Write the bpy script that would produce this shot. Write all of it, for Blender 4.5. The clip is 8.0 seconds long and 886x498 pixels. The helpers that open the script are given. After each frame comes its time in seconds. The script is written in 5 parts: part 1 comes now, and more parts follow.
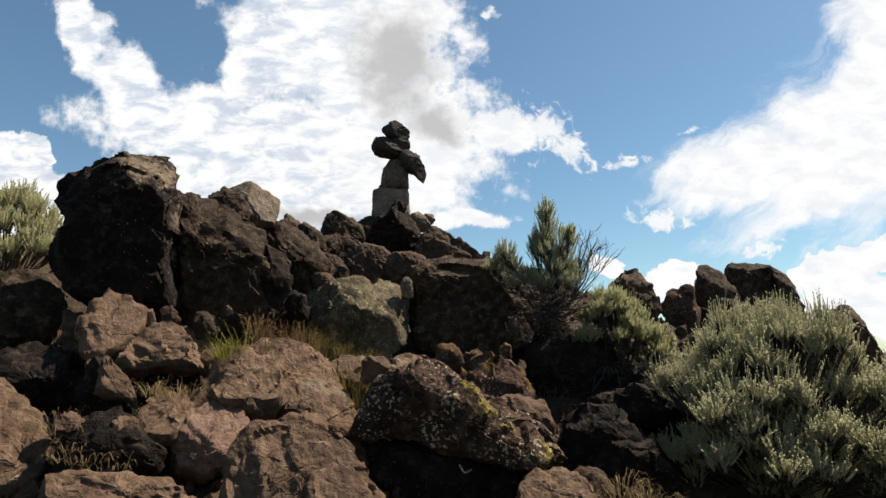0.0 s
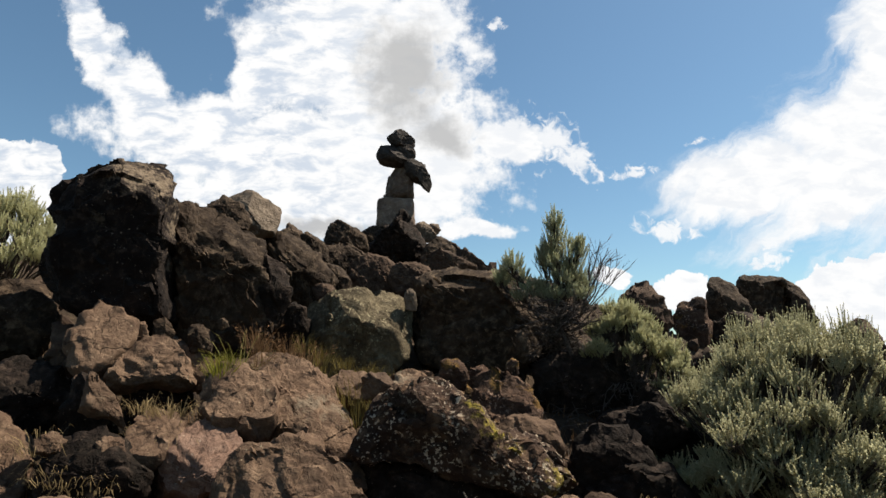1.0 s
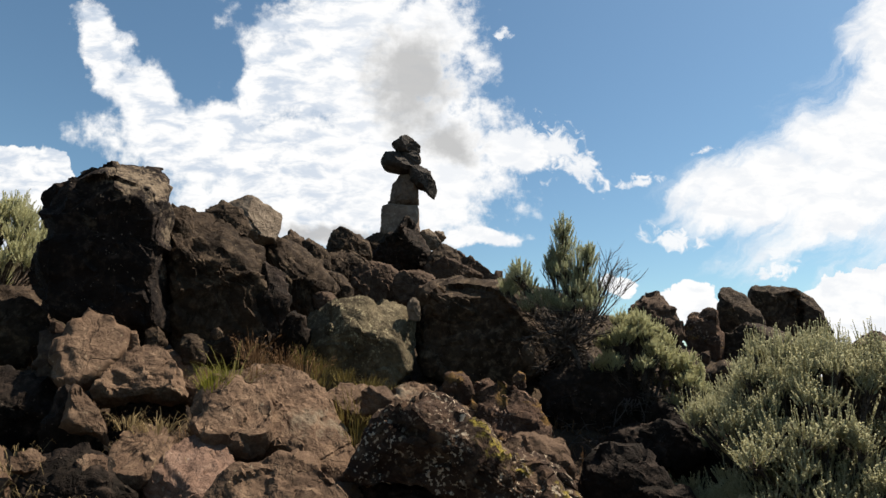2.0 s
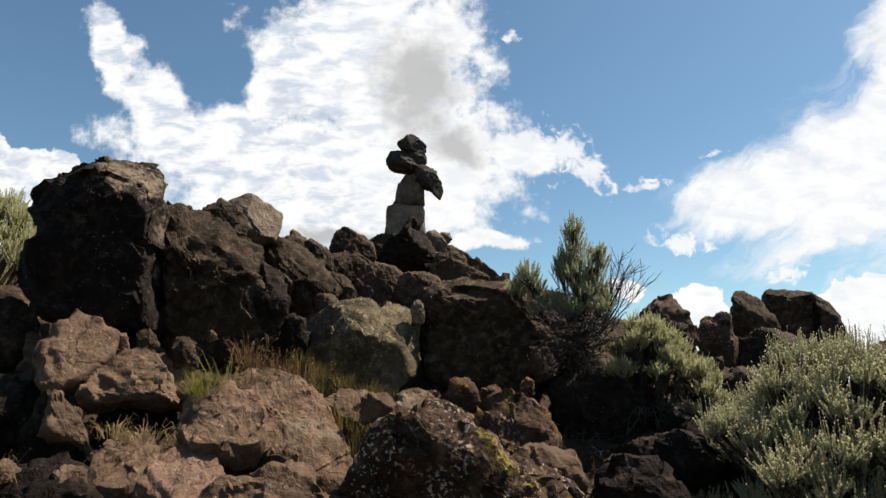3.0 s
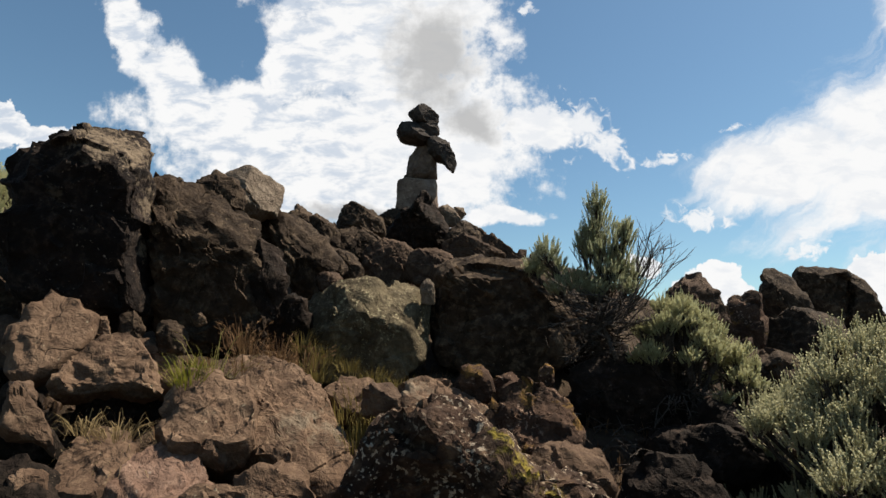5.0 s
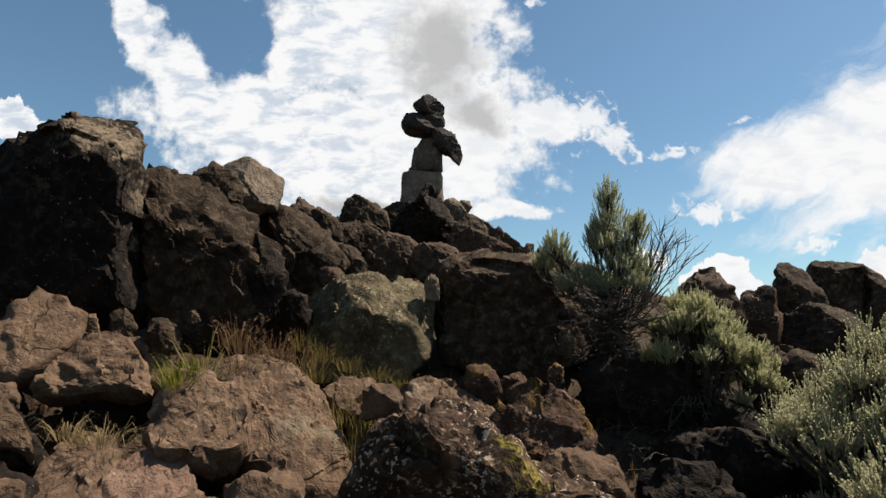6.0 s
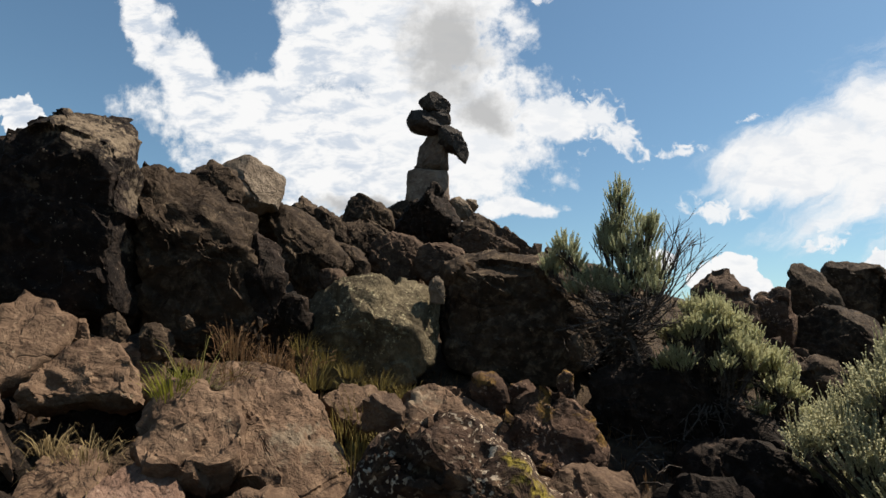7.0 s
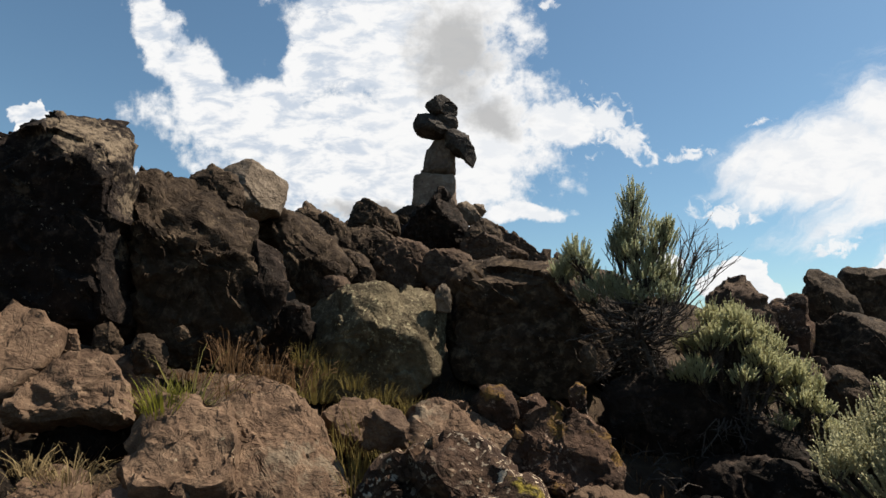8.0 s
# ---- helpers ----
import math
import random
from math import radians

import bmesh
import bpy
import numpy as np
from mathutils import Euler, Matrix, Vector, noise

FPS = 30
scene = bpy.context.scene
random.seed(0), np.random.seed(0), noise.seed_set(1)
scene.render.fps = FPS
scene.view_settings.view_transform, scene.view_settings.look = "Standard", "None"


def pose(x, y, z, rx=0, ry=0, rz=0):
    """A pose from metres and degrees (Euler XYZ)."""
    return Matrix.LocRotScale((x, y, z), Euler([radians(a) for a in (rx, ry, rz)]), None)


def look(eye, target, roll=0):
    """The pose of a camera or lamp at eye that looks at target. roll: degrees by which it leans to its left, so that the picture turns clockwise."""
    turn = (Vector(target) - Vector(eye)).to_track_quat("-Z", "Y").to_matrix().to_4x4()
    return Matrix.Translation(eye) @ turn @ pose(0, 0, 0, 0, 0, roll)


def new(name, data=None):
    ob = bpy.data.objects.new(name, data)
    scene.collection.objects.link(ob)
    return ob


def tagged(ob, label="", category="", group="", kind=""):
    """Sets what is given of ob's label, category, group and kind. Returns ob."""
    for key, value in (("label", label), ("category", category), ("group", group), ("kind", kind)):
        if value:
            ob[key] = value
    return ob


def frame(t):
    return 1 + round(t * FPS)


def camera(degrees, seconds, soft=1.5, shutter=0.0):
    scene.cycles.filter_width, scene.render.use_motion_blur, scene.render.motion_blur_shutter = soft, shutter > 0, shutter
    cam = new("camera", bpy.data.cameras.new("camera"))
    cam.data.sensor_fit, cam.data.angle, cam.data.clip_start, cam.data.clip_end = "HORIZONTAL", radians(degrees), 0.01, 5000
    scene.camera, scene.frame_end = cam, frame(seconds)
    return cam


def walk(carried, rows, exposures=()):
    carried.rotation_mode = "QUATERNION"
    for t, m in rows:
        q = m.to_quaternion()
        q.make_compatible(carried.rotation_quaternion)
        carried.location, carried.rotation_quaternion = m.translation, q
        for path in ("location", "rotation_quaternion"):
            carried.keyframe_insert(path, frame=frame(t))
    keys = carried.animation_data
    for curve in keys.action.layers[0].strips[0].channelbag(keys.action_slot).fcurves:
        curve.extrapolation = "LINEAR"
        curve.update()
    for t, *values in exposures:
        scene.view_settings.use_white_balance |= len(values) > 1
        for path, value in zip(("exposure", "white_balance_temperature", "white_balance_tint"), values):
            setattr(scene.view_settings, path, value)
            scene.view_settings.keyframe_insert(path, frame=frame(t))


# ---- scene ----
cam = camera(74.0, 8.0)
METRES, EYE, TILT = 1.3, 1.2, 10.0
ROWS = [
    (0.0, -0.0000, 0.0000, -0.0000, 0.00, -0.00, -0.00),
    (0.5, 0.0031, 0.0623, 0.0052, 0.30, 0.45, -0.11),
    (1.0, 0.0074, 0.1238, 0.0081, 0.60, 0.96, -0.25),
    (1.5, 0.0089, 0.1847, 0.0122, 0.86, 1.40, -0.45),
    (3.0, 0.0183, 0.3887, 0.0003, 1.82, 1.99, -0.84),
    (3.5, 0.0224, 0.4568, -0.0008, 2.19, 1.70, -0.96),
    (4.0, 0.0226, 0.5270, 0.0020, 2.49, 1.04, -1.01),
    (4.5, 0.0270, 0.5970, 0.0038, 2.90, 0.24, -0.89),
    (6.0, 0.0301, 0.7859, 0.0045, 3.89, -0.95, -0.75),
    (6.5, 0.0287, 0.8400, 0.0120, 4.19, -1.11, -0.82),
    (7.0, 0.0285, 0.8935, 0.0195, 4.51, -1.14, -0.84),
    (7.5, 0.0274, 0.9469, 0.0229, 4.86, -0.97, -0.82),
    (8.0, 0.0256, 1.0000, 0.0275, 5.26, -0.70, -0.78),
]
walk(cam, [(t, pose(0, 0, EYE, TILT) @ pose(METRES * x, METRES * y, METRES * z, 0, 0, yaw) @ pose(0, 0, 0, pitch) @ pose(0, 0, 0, 90, roll, 0))
           for t, x, y, z, yaw, pitch, roll in ROWS],
     [(0.0, 0.99), (2.0, 1.0), (3.2, 0.98), (4.6, 0.92), (8.0, 0.91)])

# ---- sky, clouds and sun ----
SUN_ELEVATION, SUN_AZIMUTH = radians(56), radians(66)   # azimuth from straight ahead, towards the right


def node_set(tree):
    """Short helpers to build a node tree."""
    def add(kind, **inputs):
        n = tree.nodes.new(kind)
        for key, value in inputs.items():
            if key == "operation":
                n.operation = value
            elif key == "data_type":
                n.data_type = value
            elif key == "sky_type":
                n.sky_type = value
            elif key == "interpolation_type":
                n.interpolation_type = value
            elif key == "feature":
                n.feature = value
        return n

    def link(a, b):
        tree.links.new(a, b)

    def put(socket, value):
        if isinstance(value, bpy.types.NodeSocket):
            link(value, socket)
        else:
            socket.default_value = value

    def calc(op, a, b=0.0, c=0.0):
        n = add("ShaderNodeMath", operation=op)
        put(n.inputs[0], a), put(n.inputs[1], b), put(n.inputs[2], c)
        return n.outputs[0]

    def noise_tex(vector, scale, detail=4.0, rough=0.55, distortion=0.0):
        n = add("ShaderNodeTexNoise")
        put(n.inputs["Vector"], vector)
        n.inputs["Scale"].default_value, n.inputs["Detail"].default_value = scale, detail
        n.inputs["Roughness"].default_value, n.inputs["Distortion"].default_value = rough, distortion
        return n.outputs["Fac"]

    def steps(value, low, high, a=0.0, b=1.0):
        n = add("ShaderNodeMapRange", interpolation_type="SMOOTHSTEP")
        put(n.inputs["Value"], value)
        n.inputs["From Min"].default_value, n.inputs["From Max"].default_value = low, high
        n.inputs["To Min"].default_value, n.inputs["To Max"].default_value = a, b
        return n.outputs[0]

    def blend(fac, a, b, how="MIX"):
        n = add("ShaderNodeMix", data_type="RGBA")
        n.blend_type = how
        put(n.inputs[0], fac)
        for socket, value in ((n.inputs[6], a), (n.inputs[7], b)):
            put(socket, (*value, 1) if isinstance(value, tuple) and len(value) == 3 else value)
        return n.outputs[2]
    return add, link, put, calc, noise_tex, steps, blend


def build_sky():
    world = bpy.data.worlds.new("sky")
    scene.world = world
    world.use_nodes = True
    tree = world.node_tree
    tree.nodes.clear()
    add, link, put, calc, noise_tex, steps, blend = node_set(tree)
    coord = add("ShaderNodeTexCoord").outputs["Generated"]
    sky = add("ShaderNodeTexSky", sky_type="NISHITA")
    sky.sun_disc = False
    sky.sun_elevation, sky.sun_rotation = SUN_ELEVATION, SUN_AZIMUTH
    sky.air_density, sky.dust_density, sky.ozone_density = 1.0, 0.4, 2.0
    blue = blend(1.0, sky.outputs[0], SKY_TINT, "MULTIPLY")
    # flat chart of the sky ahead: u to the right, v up
    turn = add("ShaderNodeVectorRotate")
    turn.rotation_type = "X_AXIS"
    link(coord, turn.inputs["Vector"])
    turn.inputs["Angle"].default_value = -radians(TILT)
    xyz = add("ShaderNodeSeparateXYZ")
    link(turn.outputs[0], xyz.inputs[0])
    ahead = calc("MAXIMUM", xyz.outputs[1], 0.05)
    u, v = calc("DIVIDE", xyz.outputs[0], ahead), calc("DIVIDE", xyz.outputs[2], ahead)
    chart = add("ShaderNodeCombineXYZ")
    link(u, chart.inputs[0]), link(v, chart.inputs[1])
    chart = chart.outputs[0]
    # the outlines are torn by noise before the masses are laid out
    warp = add("ShaderNodeTexNoise")
    link(chart, warp.inputs["Vector"])
    warp.inputs["Scale"].default_value, warp.inputs["Detail"].default_value, warp.inputs["Roughness"].default_value = 7.0, 7.0, 0.62
    shift = add("ShaderNodeVectorMath", operation="MULTIPLY_ADD")
    link(warp.outputs["Color"], shift.inputs[0])
    shift.inputs[1].default_value, shift.inputs[2].default_value = (0.11, 0.11, 0), (-0.055, -0.055, 0)
    moved = add("ShaderNodeVectorMath", operation="ADD")
    link(chart, moved.inputs[0]), link(shift.outputs[0], moved.inputs[1])

    def mass(cu, cv, ru, rv, turned=0.0):
        m = add("ShaderNodeMapping")
        m.vector_type = "TEXTURE"
        link(moved.outputs[0], m.inputs[0])
        m.inputs["Location"].default_value = (cu, cv, 0)
        m.inputs["Rotation"].default_value = (0, 0, radians(turned))
        m.inputs["Scale"].default_value = (ru, rv, 1)
        length = add("ShaderNodeVectorMath", operation="LENGTH")
        link(m.outputs[0], length.inputs[0])
        return calc("SUBTRACT", 1.0, length.outputs["Value"])

    def union(masses):
        total = None
        for one in masses:
            d = mass(*one)
            total = d if total is None else calc("MAXIMUM", total, d)
        return total
    fine = noise_tex(chart, 16.0, 8.0, 0.62)
    ragged = calc("MULTIPLY_ADD", fine, 1.5, -0.75)
    big = union(CLOUDS_BIG)
    soft = union(CLOUDS_SOFT)
    heap = union(CLOUDS_HEAP)
    big_m = steps(calc("ADD", big, ragged), -0.08, 0.3)
    combed = add("ShaderNodeMapping")      # the sheet is combed into slanting streaks
    combed.vector_type = "TEXTURE"
    link(moved.outputs[0], combed.inputs[0])
    combed.inputs["Rotation"].default_value = (0, 0, radians(36))
    combed.inputs["Scale"].default_value = (2.6, 0.7, 1)
    streaks = calc("MULTIPLY_ADD", noise_tex(combed.outputs[0], 15.0, 6.0, 0.6, 0.3), 1.1, -0.55)
    soft_m = steps(calc("ADD", soft, streaks), -0.1, 0.45)
    shreds = calc("MULTIPLY_ADD", noise_tex(chart, 46.0, 5.0, 0.6, 0.6), 3.4, -1.75)
    wisp_m = calc("MULTIPLY", steps(calc("ADD", union(CLOUDS_WISP), shreds), -0.1, 0.7), 0.9)
    heap_m = steps(calc("MULTIPLY_ADD", ragged, 0.55, heap), 0.0, 0.10)
    front = calc("MAXIMUM", calc("MAXIMUM", big_m, soft_m), calc("MAXIMUM", heap_m, wisp_m))
    # elsewhere the same kind of broken cloud goes on
    rest = steps(noise_tex(coord, 2.2, 6.0, 0.55), 0.60, 0.72)
    inside = steps(xyz.outputs[1], 0.55, 0.68)
    cover = calc("ADD", calc("MULTIPLY", front, inside), calc("MULTIPLY", rest, calc("SUBTRACT", 1.0, inside)))
    # thick middles of the clouds are grey
    grey = steps(calc("MULTIPLY_ADD", ragged, 0.9, union(CLOUDS_GREY)), -0.05, 0.7)
    flat = add("ShaderNodeVectorMath", operation="MULTIPLY")
    link(chart, flat.inputs[0])
    flat.inputs[1].default_value = (1.0, 2.3, 1.0)
    mottled = steps(noise_tex(flat.outputs[0], 15.0, 6.0, 0.62, 0.3), 0.36, 0.56)
    white = blend(calc("MULTIPLY", calc("SUBTRACT", 1.0, mottled), steps(u, -0.32, 0.0, 0.8, 0.25)), (1.0, 1.0, 1.0), (0.54, 0.63, 0.76))
    cloud = blend(calc("MULTIPLY", grey, calc("MULTIPLY", inside, 0.85)), white, (0.50, 0.50, 0.50))
    lit = blend(1.0, cloud, (CLOUD, CLOUD, CLOUD), "MULTIPLY")
    shade = blend(cover, blue, lit)
    back = add("ShaderNodeBackground")
    link(shade, back.inputs["Color"])
    back.inputs["Strength"].default_value = SKY_STRENGTH
    link(back.outputs[0], add("ShaderNodeOutputWorld").inputs[0])


SKY_STRENGTH = 0.0505
SKY_TINT = (1.02, 1.20, 1.155)
CLOUD = 10.0      # how bright sunlit cloud is beside the sky's own scale
# cloud masses ahead on the chart: u, v, half-width, half-height, turn in degrees
CLOUDS_BIG = [(-0.158, 0.366, 0.216, 0.183, 0), (-0.215, 0.145, 0.327, 0.125, 0), (-0.448, 0.214, 0.197, 0.077, -8), (-0.612, 0.376, 0.044, 0.113, 22), (-0.540, 0.287, 0.069, 0.060, 0), (-0.081, 0.184, 0.192, 0.163, 0), (0.097, 0.201, 0.082, 0.044, -15), (0.035, 0.054, 0.087, 0.021, 0), (-0.321, 0.318, 0.058, 0.106, 0)]
CLOUDS_SOFT = [(0.746, 0.222, 0.346, 0.163, 36), (0.525, 0.136, 0.192, 0.077, 12), (0.785, 0.366, 0.135, 0.192, 0)]
CLOUDS_HEAP = [(0.362, -0.062, 0.040, 0.035, 0), (0.388, -0.039, 0.033, 0.029, 0), (0.417, -0.053, 0.038, 0.035, 0), (0.443, -0.076, 0.038, 0.038, 0), (0.616, -0.057, 0.038, 0.023, 0), (0.655, -0.039, 0.046, 0.025, 0), (0.703, -0.023, 0.048, 0.029, 0), (0.751, -0.011, 0.053, 0.033, 0), (0.679, -0.057, 0.087, 0.025, 0), (0.746, -0.105, 0.144, 0.063, 0), (0.592, -0.153, 0.115, 0.058, 0), (0.285, -0.037, 0.027, 0.021, 0), (-0.735, 0.145, 0.077, 0.067, 0), (-0.672, 0.068, 0.048, 0.067, 0), (-0.773, 0.059, 0.096, 0.096, 0), (-0.687, 0.164, 0.034, 0.024, 0), (-0.845, 0.205, 0.046, 0.037, 0), (-0.778, 0.172, 0.053, 0.040, 0)]
CLOUDS_WISP = [(0.164, 0.198, 0.072, 0.046, -25), (0.217, 0.166, 0.043, 0.035, -30), (0.366, 0.062, 0.060, 0.019, -8), (0.554, 0.028, 0.048, 0.019, 14), (0.544, -0.001, 0.033, 0.010, 0), (0.313, 0.148, 0.046, 0.012, 0), (0.410, 0.198, 0.025, 0.009, 20), (0.081, 0.410, 0.012, 0.014, 0)]
CLOUDS_GREY = [(-0.081, 0.318, 0.091, 0.125, 0), (-0.013, 0.212, 0.077, 0.048, -20), (-0.196, 0.054, 0.125, 0.023, 0)]
build_sky()
sun = new("sun", bpy.data.lights.new("sun", "SUN"))
sun.data.energy, sun.data.angle, sun.data.color = 5.0, radians(0.53), (1.0, 0.91, 0.78)
sun.matrix_world = look((0, 0, 30), (-30 * math.cos(SUN_ELEVATION) * math.sin(SUN_AZIMUTH), -30 * math.cos(SUN_ELEVATION) * math.cos(SUN_AZIMUTH), 30 - 30 * math.sin(SUN_ELEVATION)))


# ---- materials ----
def material(name):
    m = bpy.data.materials.new(name)
    m.use_nodes = True
    tree = m.node_tree
    kit = node_set(tree)
    bsdf = tree.nodes["Principled BSDF"]
    return m, tree, bsdf, kit


def rock_material(name, dark, mid, light, lichen=(0.33, 0.32, 0.26), lichen_low=0.66, moss=None, moss_low=0.5, spots_at=(), spot_colour=(0.25, 0.2, 0.03), relief=0.012, rough=0.92, gloss=0.1):
    """Weathered basalt: mottled brown, paler crust, lichen specks, pits and grain."""
    m, tree, bsdf, (add, link, put, calc, noise_tex, steps, blend) = material(name)
    at = add("ShaderNodeTexCoord").outputs["Object"]
    rnd = add("ShaderNodeObjectInfo").outputs["Random"]
    offset = add("ShaderNodeVectorMath", operation="MULTIPLY_ADD")
    link(rnd, offset.inputs[0])
    offset.inputs[1].default_value = (37, 17, 53)
    link(at, offset.inputs[2])
    p = offset.outputs[0]
    wide, medium, grain = noise_tex(p, 3.2, 5, 0.6, 0.4), noise_tex(p, 14, 6, 0.65, 0.3), noise_tex(p, 90, 4, 0.6)
    col = blend(steps(wide, 0.36, 0.66), dark, mid)
    col = blend(steps(medium, 0.46, 0.72, 0.0, 0.85), col, light)
    col = blend(steps(medium, 0.30, 0.44, 0.75, 0.0), col, tuple(c * 0.45 for c in dark))
    col = blend(steps(noise_tex(p, 7.5, 6, 0.68, 0.8), 0.50, 0.66, 0.0, 0.4), col, tuple(c * 0.8 for c in dark))
    col = blend(calc("MULTIPLY", steps(grain, 0.35, 0.7), 0.5), col, tuple(c * 0.6 for c in mid), "MIX")
    spots = noise_tex(p, 46, 2, 0.5, 0.15)
    patch = steps(noise_tex(p, 4.5, 3, 0.5), 0.42, 0.6)
    col = blend(calc("MULTIPLY", steps(spots, lichen_low, lichen_low + 0.05), calc("MULTIPLY", patch, 0.85)), col, lichen)
    if moss:
        cushions = steps(calc("ADD", noise_tex(p, 6, 5, 0.6, 0.5), calc("MULTIPLY", noise_tex(p, 60, 3, 0.6), 0.25)), moss_low, moss_low + 0.12)
        for cx, cy, cz, r in spots_at:      # growth, pale patches and painted sunlight round a few spots
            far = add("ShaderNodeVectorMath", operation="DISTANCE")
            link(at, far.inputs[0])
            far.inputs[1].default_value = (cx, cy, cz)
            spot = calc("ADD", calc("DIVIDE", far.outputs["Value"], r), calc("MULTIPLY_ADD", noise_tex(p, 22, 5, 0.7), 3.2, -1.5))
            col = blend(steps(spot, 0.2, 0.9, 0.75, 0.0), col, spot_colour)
        col = blend(calc("MULTIPLY", cushions, 0.9), col, moss)
    bent = add("ShaderNodeVectorMath", operation="MULTIPLY_ADD")
    warp = add("ShaderNodeTexNoise")
    link(p, warp.inputs["Vector"])
    warp.inputs["Scale"].default_value, warp.inputs["Detail"].default_value = 5.0, 4.0
    link(warp.outputs["Color"], bent.inputs[0])
    bent.inputs[1].default_value = (0.25, 0.25, 0.25)
    link(p, bent.inputs[2])
    cells = add("ShaderNodeTexVoronoi", feature="DISTANCE_TO_EDGE")
    link(bent.outputs[0], cells.inputs["Vector"])
    cells.inputs["Scale"].default_value = 3.6
    some = steps(noise_tex(p, 2.1, 2, 0.5), 0.55, 0.68)
    crack = calc("MULTIPLY", steps(cells.outputs["Distance"], 0.0, 0.035, 1.0, 0.0), some)
    col = blend(calc("MULTIPLY", crack, 0.5), col, tuple(c * 0.25 for c in dark))
    tone = add("ShaderNodeHueSaturation")
    put(tone.inputs["Value"], calc("MULTIPLY_ADD", rnd, 0.4, 0.8))
    link(col, tone.inputs["Color"])
    link(tone.outputs[0], bsdf.inputs["Base Color"])
    bsdf.inputs["Roughness"].default_value = rough
    bsdf.inputs["Specular IOR Level"].default_value = gloss
    pits = add("ShaderNodeTexVoronoi")
    link(p, pits.inputs["Vector"])
    pits.inputs["Scale"].default_value = 26
    height = calc("ADD", calc("MULTIPLY", medium, 1.0), calc("MULTIPLY", noise_tex(p, 45, 5, 0.6), 0.3))
    height = calc("ADD", height, calc("MULTIPLY", steps(pits.outputs["Distance"], 0.05, 0.4), 0.22))
    height = calc("ADD", height, calc("MULTIPLY", grain, 0.10))
    for scale, deep in ((4.0, 0.28), (11.0, 0.2)):      # creases and broken edges
        fold = calc("ABSOLUTE", calc("SUBTRACT", noise_tex(p, scale, 5, 0.62, 0.6), 0.5))
        height = calc("ADD", height, calc("MULTIPLY", steps(fold, 0.0, 0.07), deep))
    height = calc("SUBTRACT", height, calc("MULTIPLY", crack, 0.55))
    bump = add("ShaderNodeBump")
    bump.inputs["Strength"].default_value, bump.inputs["Distance"].default_value = 1.0, relief
    link(height, bump.inputs["Height"])
    link(bump.outputs[0], bsdf.inputs["Normal"])
    return m


